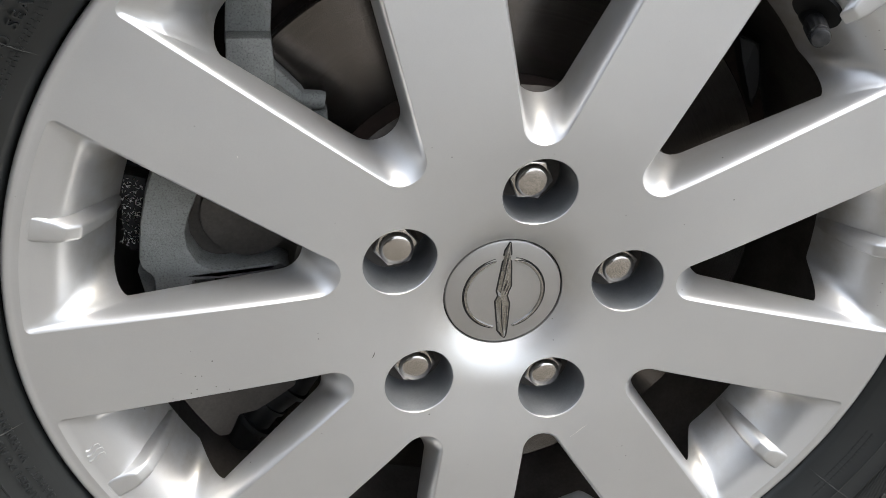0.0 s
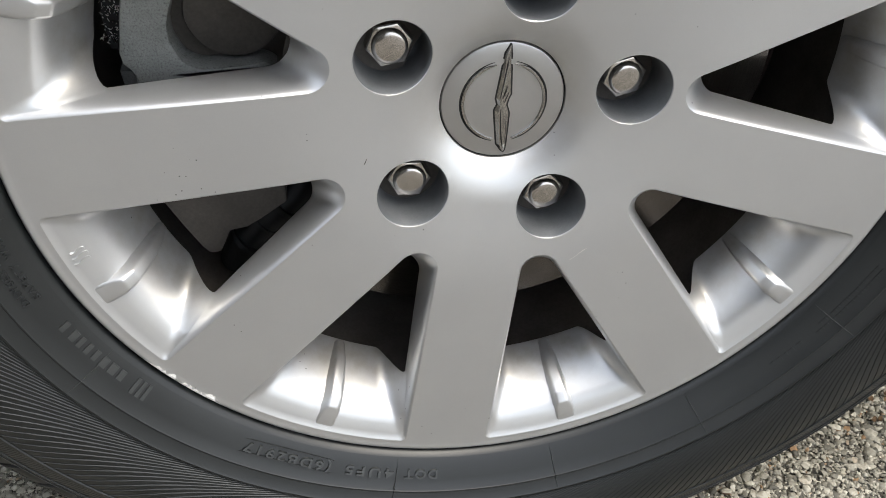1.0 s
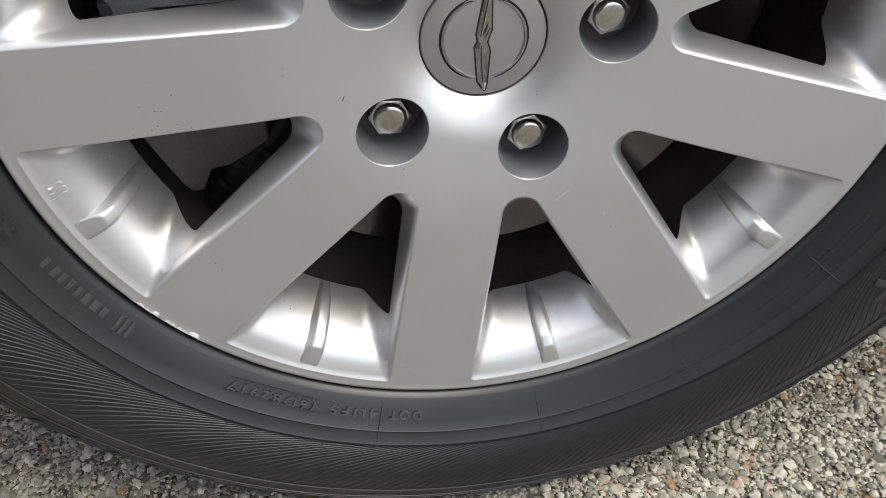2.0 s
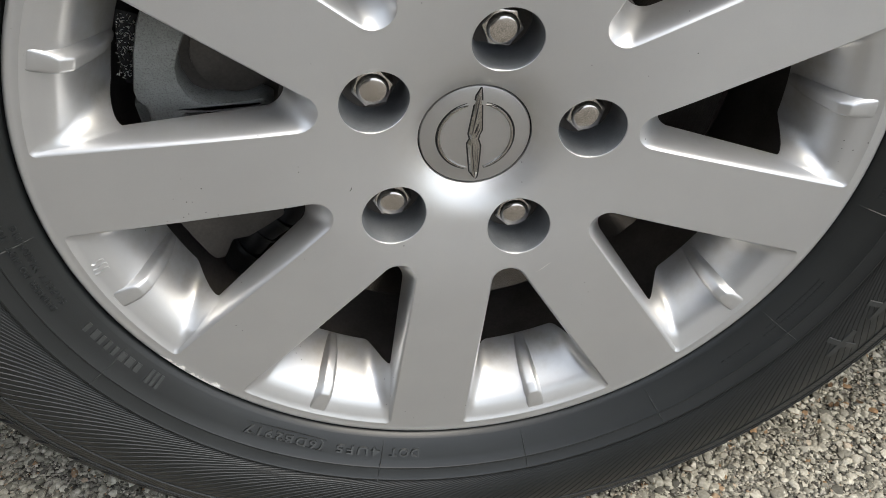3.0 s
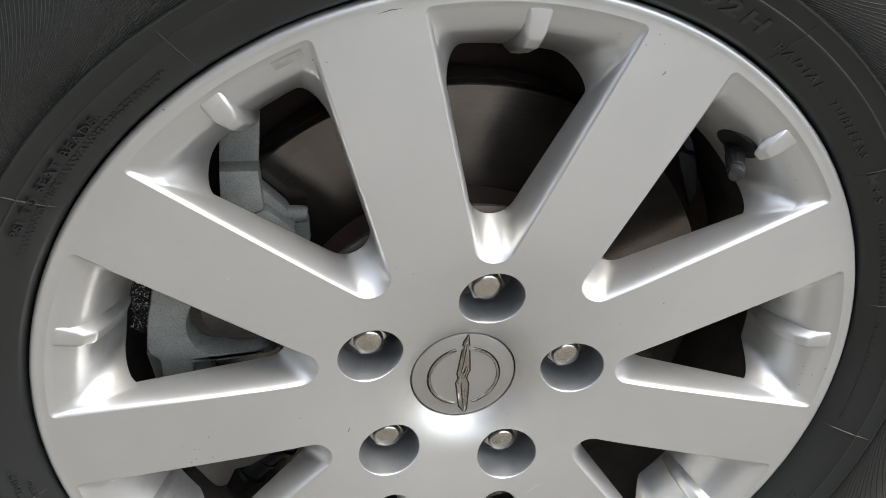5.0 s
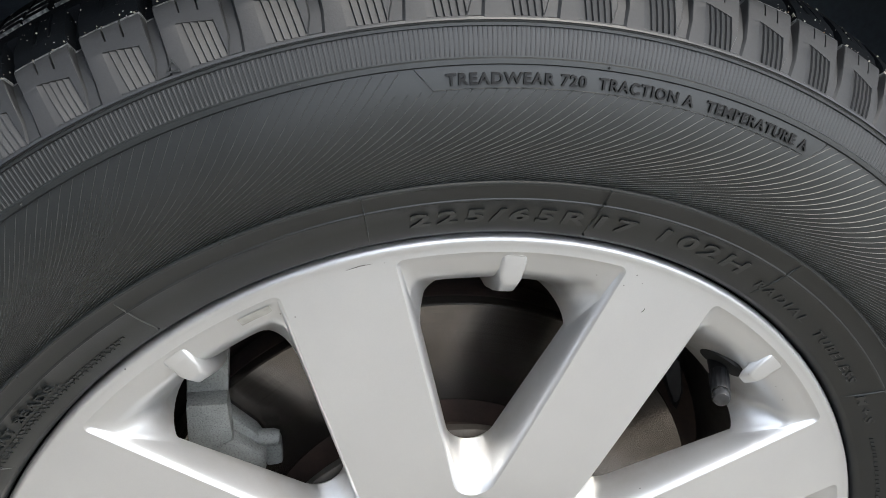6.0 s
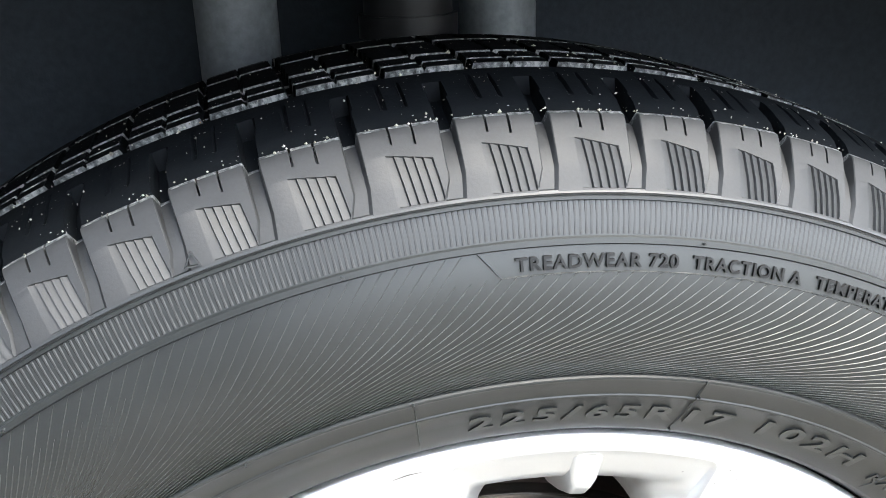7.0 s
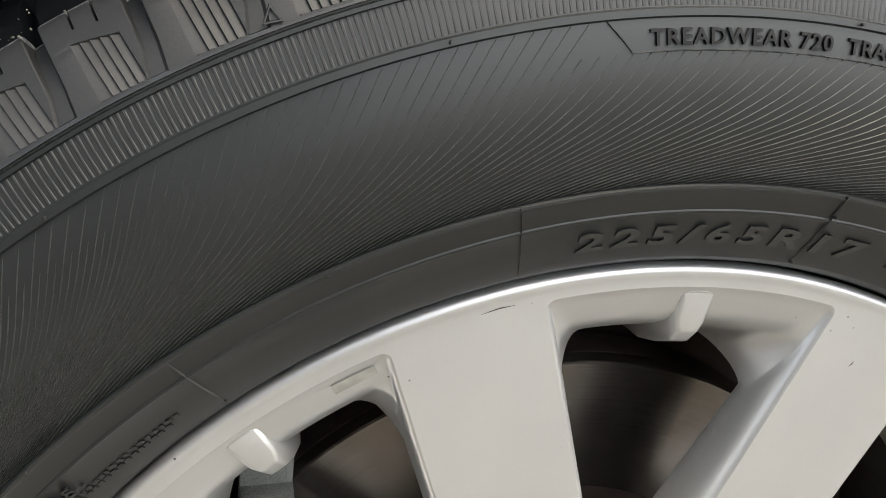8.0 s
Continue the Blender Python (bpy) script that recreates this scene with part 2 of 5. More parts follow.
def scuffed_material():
    """Scuffed rubber with patches of pale dust; also paints light on groove walls."""
    m, b, nodes, links = material("scuffed_dusty_lit_rubber", (0.03, 0.03, 0.03), 0.75, spec=0.3)
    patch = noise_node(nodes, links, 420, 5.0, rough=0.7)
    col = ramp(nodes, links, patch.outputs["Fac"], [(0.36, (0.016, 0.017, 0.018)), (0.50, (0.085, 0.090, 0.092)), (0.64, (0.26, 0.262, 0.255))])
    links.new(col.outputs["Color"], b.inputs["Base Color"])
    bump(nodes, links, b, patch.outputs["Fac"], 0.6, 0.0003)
    return m


SCUFFEDLIT = scuffed_material()


# ---- building helpers ----
def make_mesh(name, verts, faces, mat, smooth=True, sharp=38):
    me = bpy.data.meshes.new(name)
    me.from_pydata([tuple(v) for v in verts], [], faces)
    me.materials.append(mat)
    if smooth:
        me.polygons.foreach_set("use_smooth", [True] * len(me.polygons))
        me.set_sharp_from_angle(angle=radians(sharp))
    me.update()
    return me


def holder(name, at, label, category, group="", kind=""):
    ob = new(name)
    ob.location = at
    bpy.context.view_layer.update()
    return tagged(ob, label, category, group, kind)


def part(name, me, parent, label=""):
    """Links a mesh, in world coordinates, as one object under a thing or part."""
    ob = new(name, me)
    ob.parent = parent
    ob.matrix_parent_inverse = parent.matrix_world.inverted() if parent else Matrix()
    bpy.context.view_layer.update()
    return tagged(ob, label)


def lathe(profile, steps=180, closed=False):
    """Turns (r, y) points about the wheel's axis."""
    verts, faces = [], []
    n = len(profile)
    for i in range(steps):
        for r, y in profile:
            verts.append(polar(r, 360 * i / steps, y))
    for i in range(steps):
        k = (i + 1) % steps
        for j in range(n if closed else n - 1):
            q = (j + 1) % n
            faces.append((i * n + j, k * n + j, k * n + q, i * n + q))
    return verts, faces


def bevelled(bm, width, segments=2):
    bmesh.ops.bevel(bm, geom=[e for e in bm.edges if e.is_manifold and e.calc_face_angle(0) > 0.4], offset=width, segments=segments, affect="EDGES", profile=0.6)


def bm_mesh(name, bm, mat, smooth=True, sharp=40):
    bmesh.ops.recalc_face_normals(bm, faces=bm.faces)
    me = bpy.data.meshes.new(name)
    bm.to_mesh(me)
    bm.free()
    me.materials.append(mat)
    if smooth:
        me.polygons.foreach_set("use_smooth", [True] * len(me.polygons))
        me.set_sharp_from_angle(angle=radians(sharp))
    return me


def prism(outline, y0, y1, bevel=0.0, shrink=0.0):
    """A solid from an outline in the wheel's plane, (x, z) points, between two depths; shrink draws the front edge in."""
    bm = bmesh.new()
    cx = sum(p[0] for p in outline) / len(outline)
    cz = sum(p[1] for p in outline) / len(outline)
    front = [bm.verts.new((cx + (x - cx) * (1 - shrink), y0, cz + (z - cz) * (1 - shrink))) for x, z in outline]
    back = [bm.verts.new((x, y1, z)) for x, z in outline]
    bm.faces.new(front)
    bm.faces.new(back[::-1])
    for i in range(len(outline)):
        k = (i + 1) % len(outline)
        bm.faces.new((front[i], front[k], back[k], back[i]))
    bmesh.ops.recalc_face_normals(bm, faces=bm.faces)
    if bevel:
        bevelled(bm, bevel)
    return bm


def tube(points, radius, sides=16):
    """A round bar through a list of points, with caps."""
    verts, faces = [], []
    pts = [Vector(p) for p in points]
    for i, p in enumerate(pts):
        d = (pts[min(i + 1, len(pts) - 1)] - pts[max(i - 1, 0)]).normalized()
        a = d.orthogonal().normalized() if i == 0 else (a - d * a.dot(d)).normalized()
        b = d.cross(a)
        r = radius[i] if isinstance(radius, (list, tuple)) else radius
        verts += [p + (a * math.cos(2 * PI * k / sides) + b * math.sin(2 * PI * k / sides)) * r for k in range(sides)]
    for i in range(len(pts) - 1):
        for k in range(sides):
            q = (k + 1) % sides
            faces.append((i * sides + k, i * sides + q, (i + 1) * sides + q, (i + 1) * sides + k))
    faces.append(tuple(range(sides))[::-1])
    faces.append(tuple((len(pts) - 1) * sides + k for k in range(sides)))
    return verts, faces


# ---- the alloy wheel ----
def face_depth(r):
    """The spoke face: a shallow dish at the hub, flat spokes beyond it."""
    return float(np.interp(r, [0.0, 0.032, 0.0335, 0.036, 0.039, 0.042, 0.0455, 0.0495, 0.054, 0.058, 0.062, 0.066, 0.071, 0.077, 0.084, 0.092, 0.102, 0.115, 0.135, 0.16, 0.20, 0.2275, 0.24], [0.0105, 0.0105, 0.0092, 0.0072, 0.0052, 0.0036, 0.0022, 0.0010, 0.0001, -0.0005, -0.0010, -0.0016, -0.0023, -0.0031, -0.0039, -0.0047, -0.0054, -0.0059, -0.0062, -0.0064, -0.0065, -0.0065, -0.0063]))


HALF = radians(18.9)


def wedge(apex, tip, rim, corner, n_tip=14, n_side=14, n_corner=9, n_rim=18):
    """A window's outline: two straight sides, a rounded tip towards the hub and a rounded arc at the rim.
    Gives (along the window's middle line, across it, share of the way along the rim arc or -1)."""
    s, c = math.sin(HALF), math.cos(HALF)
    tc = apex + tip / s
    half = []
    for i in range(n_tip + 1):
        a = PI + (PI / 2 - HALF) * i / n_tip
        half.append((tc + tip * math.cos(a), -tip * math.sin(a), -1))
    # corner circle: inside the side line by `corner`, inside the rim arc by `corner`
    lo, hi = 0.05, 0.3
    for _ in range(50):
        m = (lo + hi) / 2
        across = (m - apex) * s / c - corner / c
        if math.hypot(m, across) < rim - corner:
            lo = m
        else:
            hi = m
    across = (lo - apex) * s / c - corner / c
    x1, w1 = half[-1][:2]
    x2, w2 = lo - corner * s, across + corner * c
    half += [(x1 + (x2 - x1) * i / n_side, w1 + (w2 - w1) * i / n_side, -1) for i in range(1, n_side + 1)]
    a0, a1 = PI / 2 + HALF, math.atan2(across, lo)
    half += [(lo + corner * math.cos(a0 + (a1 - a0) * i / n_corner), across + corner * math.sin(a0 + (a1 - a0) * i / n_corner), 0.001 * i / n_corner) for i in range(1, n_corner + 1)]
    half += [(rim * math.cos(a1 * (1 - i / n_rim)), rim * math.sin(a1 * (1 - i / n_rim)), i / n_rim) for i in range(1, n_rim + 1)]
    return half + [(x, -w, f) for x, w, f in half[-2:0:-1]]


def turned(x, w, a):
    a = radians(a)
    return x * math.cos(a) - w * math.sin(a), x * math.sin(a) + w * math.cos(a)


# rings from the face edge down to the back edge
# side: how far the wall leans in (mm), how far the tip comes forward (mm), share of the depth; rim: radius, corner, depth
WALL = [(0.35, 4.20, 0.000), (0.64, 4.45, 0.011), (1.05, 4.90, 0.028), (1.50, 5.60, 0.058), (1.95, 6.60, 0.100), (2.40, 8.00, 0.160), (2.80, 9.70, 0.245), (2.90, 10.20, 0.270), (3.25, 11.80, 0.360), (3.60, 14.20, 0.500), (3.95, 16.80, 0.660), (4.30, 19.40, 0.840), (4.60, 21.60, 1.000), (4.40, 20.80, 1.000)]
BOWL = [(0.2281, 0.0034, 0), (0.2280, 0.0033, 0), (0.2278, 0.0032, 0), (0.2275, 0.0032, 0), (0.2271, 0.0033, 0), (0.2240, 0.0042, -0.0044), (0.2180, 0.0054, -0.0022), (0.2141, 0.0062, -0.0003), (0.2121, 0.0066, 0.0016), (0.2075, 0.0074, 0.0085), (0.2010, 0.0076, 0.0210), (0.1945, 0.0092, 0.0370), (0.1940, 0.0094, 0.0390), (0.1960, 0.0092, 0.0400)]
RINGS = []
for i, ((lean, fore, deep), (rim, corner, yr)) in enumerate(zip(WALL, BOWL)):
    apex = 0.0638 + lean * 0.001 / math.sin(HALF)
    tip = (0.0638 + 0.0100 / math.sin(HALF) - 0.0100 + fore * 0.001 - apex) / (1 / math.sin(HALF) - 1)
    RINGS.append((apex, tip, rim, corner, deep, yr))


def ring_points(k, turn):
    apex, tip, rim, corner, share, yr = RINGS[k]
    line = wedge(apex, tip, rim, corner)
    mid = len(line) // 2
    run = [0.0]
    for (x0, w0, _), (x1, w1, _) in zip(line, line[1:mid + 1]):
        run.append(run[-1] + math.hypot(x1 - x0, w1 - w0))
    start = max(run[i] for i in range(mid + 1) if line[i][2] < 0)
    out = []
    for i, (x, w, f) in enumerate(line):
        px, pz = turned(x, w, turn)
        r = math.hypot(x, w)
        front = face_depth(r)
        end = 0.0188 - 0.0112 * min(1.0, max(0.0, (r - 0.105) / 0.095)) + (0.0015 if k == 13 else 0.0)
        y = front + (end - front) * share
        past = 1000 * (run[i if i <= mid else 2 * mid - i] - start)
        if k > 9:
            # the casting thickens towards the barrel, so that the back edge turns the corner in one curve
            e = min(1.0, max(0.0, (past - 0.5) / 20))
            y += (yr - y) * e * e * (3 - 2 * e)
        elif f >= 0:
            d = 14 * f / 0.001 if f <= 0.001 else 14 + 37 * f
            e = min(1.0, max(0.0, (d - 4) / 10))
            e = math.sqrt(1 - (1 - e) ** 2) * (0.5 + 0.5 * e)
            if k < 5:
                y = front + (end - front) * share * (1 - 0.6 * e)
            elif k > 6:
                y = y + (yr - y) * e
            else:
                y = min(y, yr + (y - yr) * (1 - e))
        out.append((px, y, ZC + pz))
    return out


def plate(outer, inner, holes, depth, extra):
    """A flat plate in the wheel's plane with holes, triangulated, its depth a function of the radius."""
    from mathutils.geometry import delaunay_2d_cdt
    pts, edges = [], []

    def loop(l):
        base = len(pts)
        pts.extend(Vector(q) for q in l)
        edges.extend((base + i, base + (i + 1) % len(l)) for i in range(len(l)))
    loops = [outer, inner] + holes
    for l in loops:
        loop(l)
    pts.extend(Vector(q) for q in extra)
    vs, es, fs, *_ = delaunay_2d_cdt(pts, edges, [], 0, 1e-6)
    polys = [np.array(l) for l in [inner] + holes]

    def inside(poly, q):
        x, z = q
        a, b = poly, np.roll(poly, -1, 0)
        cross = ((a[:, 1] > z) != (b[:, 1] > z)) & (x < (b[:, 0] - a[:, 0]) * (z - a[:, 1]) / (b[:, 1] - a[:, 1] + 1e-12) + a[:, 0])
        return cross.sum() % 2 == 1
    rout = max(math.hypot(*q) for q in outer)
    faces = []
    for f in fs:
        c = sum((vs[i] for i in f), Vector((0, 0))) / len(f)
        if c.length > rout or any(inside(p, c) for p in polys):
            continue
        faces.append(tuple(f))
    verts = [(v.x, depth(v.length), ZC + v.y) for v in vs]
    return verts, faces


wheel = holder("alloy_wheel", (0, 0.03, ZC), "silver painted nine-spoke alloy wheel with light brake dust", "wheel")


def circle(r, n, cx=0.0, cz=0.0):
    return [(cx + r * math.cos(2 * PI * i / n), cz + r * math.sin(2 * PI * i / n)) for i in range(n)]


def spoke_casting():
    holes = []
    for k in range(9):
        apex, tip, rim, corner, *_ = RINGS[0]
        holes.append([turned(x, w, AXIS + 40 * k) for x, w, f in wedge(apex, tip, rim, corner)])
    for k in range(5):
        cx, cz = turned(0.0635, 0, LUG + 72 * k)
        holes.append(circle(0.0188, 48, cx, cz))
    extra = []
    for r in [0.0335, 0.036, 0.039, 0.042, 0.0455, 0.0495, 0.053, *np.arange(0.056, 0.228, 0.0055)]:
        n = max(24, int(2 * PI * r / (0.0032 if r < 0.055 else 0.006)))
        for i in range(n):
            q = (r * math.cos(2 * PI * i / n), r * math.sin(2 * PI * i / n))
            ok = True
            for h in holes:
                hx = sum(p[0] for p in h) / len(h)
                hz = sum(p[1] for p in h) / len(h)
                if math.hypot(q[0] - hx, q[1] - hz) < 0.09 and min(math.hypot(q[0] - p[0], q[1] - p[1]) for p in h) < (0.0018 if r < 0.055 else 0.003):
                    ok = False
                    break
            if ok:
                extra.append(q)
    verts, faces = plate(circle(0.2302, 288), circle(0.0320, 96), holes, face_depth, extra)
    faces = [f[::-1] for f in faces]
    # window walls and bowls
    for k in range(9):
        base = len(verts)
        rings = [ring_points(i, AXIS + 40 * k) for i in range(len(RINGS))]
        n = len(rings[0])
        for rg in rings:
            verts.extend(rg)
        for i in range(len(rings) - 1):
            for j in range(n):
                q = (j + 1) % n
                faces.append((base + i * n + j, base + (i + 1) * n + j, base + (i + 1) * n + q, base + i * n + q))
    # dish round the cap
    prof = [(0.0320, face_depth(0.0320)), (0.0318, 0.0160)]
    v, f = lathe(prof, 96)
    base = len(verts)
    verts += v
    faces += [tuple(base + i for i in q) for q in f]
    # lip of the rim
    prof = [(0.2302, face_depth(0.2302)), (0.2318, -0.0066), (0.2334, -0.0070), (0.2347, -0.0066), (0.2356, -0.0052), (0.2359, -0.0030), (0.2352, 0.0000), (0.2335, 0.0040), (0.2325, 0.0120)]
    v, f = lathe(prof, 288)
    base = len(verts)
    verts += v
    faces += [tuple(base + i for i in q) for q in f]
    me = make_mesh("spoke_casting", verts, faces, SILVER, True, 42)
    bm = bmesh.new()
    bm.from_mesh(me)
    bmesh.ops.remove_doubles(bm, verts=bm.verts, dist=0.00004)
    bmesh.ops.recalc_face_normals(bm, faces=bm.faces)
    bm.to_mesh(me)
    bm.free()
    me.polygons.foreach_set("use_smooth", [True] * len(me.polygons))
    me.set_sharp_from_angle(angle=radians(42))
    # the face ends in a crisp edge round every window
    rim_at = {(round(q[0], 5), round(q[2], 5)) for k in range(9) for q in ring_points(0, AXIS + 40 * k)}
    on_rim = [(round(q.co.x, 5), round(q.co.z, 5)) in rim_at and q.co.y < 0.001 for q in me.vertices]
    for e in me.edges:
        if on_rim[e.vertices[0]] and on_rim[e.vertices[1]]:
            e.use_edge_sharp = True
    return me


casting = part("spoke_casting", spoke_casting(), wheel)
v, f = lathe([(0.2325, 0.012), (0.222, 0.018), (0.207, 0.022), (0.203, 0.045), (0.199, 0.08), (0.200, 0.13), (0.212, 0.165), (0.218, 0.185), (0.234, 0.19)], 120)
part("barrel", make_mesh("barrel", v, f, BARREL), wheel, "dark brown inner rim barrel")
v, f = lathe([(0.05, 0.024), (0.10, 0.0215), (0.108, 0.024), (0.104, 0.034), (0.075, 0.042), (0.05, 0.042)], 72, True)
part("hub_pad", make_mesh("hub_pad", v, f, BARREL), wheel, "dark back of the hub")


def lug_pocket(k):
    cx, cz = turned(0.0635, 0, LUG + 72 * k)
    prof = [(0.0188, 0.0), (0.0185, 0.0005), (0.0180, 0.0014), (0.0177, 0.0060), (0.0172, 0.0250), (0.0160, 0.0275), (0.0140, 0.0290), (0.0085, 0.0330)]
    verts, faces = [], []
    n = 48
    for i in range(n):
        a = 2 * PI * i / n
        for r, y in prof:
            px, pz = cx + r * math.cos(a), cz + r * math.sin(a)
            verts.append((px, y + face_depth(math.hypot(px, pz)) * max(0.0, 1 - y / 0.012), ZC + pz))
    m = len(prof)
    for i in range(n):
        q = (i + 1) % n
        for j in range(m - 1):
            faces.append((i * m + j, i * m + j + 1, q * m + j + 1, q * m + j))
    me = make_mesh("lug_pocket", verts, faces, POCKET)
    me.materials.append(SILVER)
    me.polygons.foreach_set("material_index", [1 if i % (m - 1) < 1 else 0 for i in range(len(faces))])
    return me


for k in range(5):
    part("lug_pocket", lug_pocket(k), wheel, "grey unpainted lug hole wall" if k == 0 else "")


def rib_mesh(turn, reach=1.0):
    """A stiffening rib on the bowl between two spokes: blunt front end, tapering to the back edge."""
    bm = bmesh.new()
    # sections along the depth: y, radius of the crest, radius of the foot, half width of crest, half width of foot
    secs = [(-0.0050, 0.2205, 0.2262, 0.0034, 0.0050), (-0.0044, 0.2105, 0.2262, 0.0040, 0.0064), (0.0000, 0.2048, 0.2205, 0.0041, 0.0076), (0.0110, 0.1992, 0.2130, 0.0040, 0.0078), (0.0230, 0.1945, 0.2070, 0.0036, 0.0068), (0.0370, 0.1925, 0.1990, 0.0026, 0.0046)]
    rows = []
    secs = [q for q in secs if q[0] < 0.04 * reach]
    for y, rc, rf, wc, wf in secs:
        row = []
        for r, w in ((rf, -wf), (rc + (rf - rc) * 0.25, -wc * 1.25), (rc, -wc * 0.8), (rc, wc * 0.8), (rc + (rf - rc) * 0.25, wc * 1.25), (rf, wf)):
            x, z = turned(r, w, turn)
            row.append(bm.verts.new((x, y, ZC + z)))
        rows.append(row)
    for a, b in zip(rows, rows[1:]):
        for i in range(5):
            bm.faces.new((a[i], a[i + 1], b[i + 1], b[i]))
    bm.faces.new(rows[0])
    bm.faces.new(rows[-1][::-1])
    for a, b in zip(rows, rows[1:]):
        bm.faces.new((a[5], a[0], b[0], b[5]))
    bmesh.ops.recalc_face_normals(bm, faces=bm.faces)
    bevelled(bm, 0.0012, 3)
    return bm_mesh("rib", bm, SILVER, True, 50)


for k in range(9):
    part("rib", rib_mesh(AXIS + 40 * k + (-0.5 if k == 8 else 0), 0.26 if k == 8 else 1.0), wheel)

# centre cap with its emblem
cap_prof = [(0.0, 0.0092), (0.012, 0.0093), (0.022, 0.0097), (0.0295, 0.0104), (0.0308, 0.0108), (0.0313, 0.0116), (0.0313, 0.016)]
v, f = lathe(cap_prof[::-1], 96)
cap = part("centre_cap", make_mesh("centre_cap", v, f, CAPMAT), wheel, "round satin grey centre cap with a ring and blade emblem")
v, f = lathe([(0.0311, 0.0122), (0.0321, 0.0122)], 72)
part("cap_gap", make_mesh("cap_gap", v, f, GAP), cap, "dark gap round the cap")


def cap_depth(r):
    return float(np.interp(r, [0, 0.012, 0.022, 0.0295], [0.0092, 0.0093, 0.0097, 0.0104]))


def arc_ridge(r, a0, a1, half, high, steps=40):
    """A low ridge along an arc on the cap."""
    verts, faces = [], []
    for i in range(steps + 1):
        a = a0 + (a1 - a0) * i / steps
        e = min(1.0, 6 * min(i, steps - i) / steps + 0.25)
        for dr, h in ((-half, -0.0001), (-half * 0.5, high), (half * 0.5, high), (half, -0.0001)):
            verts.append(polar(r + dr * e, a, cap_depth(r) - h))
    for i in range(steps):
        for j in range(3):
            faces.append((i * 4 + j, i * 4 + j + 1, (i + 1) * 4 + j + 1, (i + 1) * 4 + j))
    return make_mesh("emblem_ring", verts, faces, EMBLEM)


for a0, a1 in ((102, 256), (-78, 76)):
    part("emblem_ring", arc_ridge(0.0206, a0, a1, 0.0010, 0.0009), cap, "raised ring arc")


# corners of the blade's two long edges, mm right of and above the axle
BLADE_LEFT = [(2.4, 30.0), (-0.1, 25.8), (-2.1, 14.3), (-3.6, 5.4), (-4.1, 2.6), (-3.3, -0.7), (-4.8, -3.8), (-3.9, -13.4), (-2.9, -23.2), (-0.4, -27.2), (1.0, -28.5)]
BLADE_RIGHT = [(3.0, 29.8), (3.2, 25.4), (3.4, 13.7), (3.6, 4.5), (2.4, 1.7), (1.6, -1.3), (3.0, -5.9), (2.6, -14.2), (2.1, -23.9), (1.7, -27.3), (1.3, -28.5)]


def blade(grow, foot, lift, mat, name, ridge=0.5):
    """The emblem's slim upright blade: two wings that meet at a narrow waist, with a ridge along it."""
    bm = bmesh.new()
    rows = []
    for i, ((x0, z0), (x1, z1)) in enumerate(zip(BLADE_LEFT, BLADE_RIGHT)):
        row = []
        end = 0.35 if i in (0, len(BLADE_LEFT) - 1) else 1.0
        for x, z, h in ((x0 - grow * end, z0, foot), (x0 + (x1 - x0) * (ridge - 0.16), z0 + (z1 - z0) * ridge, lift * end), (x0 + (x1 - x0) * (ridge + 0.16), z0 + (z1 - z0) * ridge, lift * 0.8 * end), (x1 + grow * end, z1, foot)):
            if i == 0:
                z += grow * 0.8
            if i == len(BLADE_LEFT) - 1:
                z -= grow * 0.8
            x, z = x * 0.001, z * 0.001
            row.append(bm.verts.new((x, cap_depth(math.hypot(x, z)) - h, ZC + z)))
        rows.append(row)
    for p, q in zip(rows, rows[1:]):
        for i in range(3):
            bm.faces.new((p[i], p[i + 1], q[i + 1], q[i]))
    return bm_mesh(name, bm, mat, True, 12)


part("emblem_base", blade(0.55, 0.00010, 0.00015, GAP, "emblem_base"), cap, "dark outline of the blade")
part("emblem_blade", blade(-0.30, 0.00022, 0.0016, EMBLEM, "emblem_blade", 0.42), cap, "faceted dark chrome blade")


def emblem_stroke(pts, half):
    """A fine dark groove line on the blade, through (x, z) points in mm."""
    verts, faces = [], []
    for i, (x, z) in enumerate(pts):
        x0, z0 = pts[max(i - 1, 0)]
        x1, z1 = pts[min(i + 1, len(pts) - 1)]
        n = Vector((z0 - z1, x1 - x0)).normalized() * half * (0.4 if i in (0, len(pts) - 1) else 1.0)
        for k in (1, -1):
            px, pz = (x + n.x * k) * 0.001, (z + n.y * k) * 0.001
            verts.append((px, cap_depth(math.hypot(px, pz)) - 0.00172, ZC + pz))
    faces = [(2 * i, 2 * i + 1, 2 * i + 3, 2 * i + 2) for i in range(len(pts) - 1)]
    return make_mesh("emblem_stroke", verts, faces, GAP, False)


for pts, half in (([(1.9, 25.5), (1.0, 20.0), (-0.4, 12.0), (-1.9, 4.5), (-2.4, 2.0)], 0.22), ([(1.4, 9.5), (0.4, 6.0), (-0.9, 2.8)], 0.28), ([(2.2, 6.5), (1.0, 3.4), (-0.2, 0.4)], 0.30), ([(-1.6, -3.0), (-1.5, -10.0), (-0.6, -20.0), (0.4, -25.5)], 0.2), ([(1.2, -6.5), (1.3, -14.0), (1.1, -23.0)], 0.16)):
    part("emblem_stroke", emblem_stroke(pts, half), cap)
for a0, a1 in ((103, 255), (-77, 75)):
    ob = part("ring_groove", arc_ridge(0.0219, a0, a1, 0.00045, 0.0002), cap, "dark groove beside the ring")
    ob.data.materials.clear()
    ob.data.materials.append(GAP)


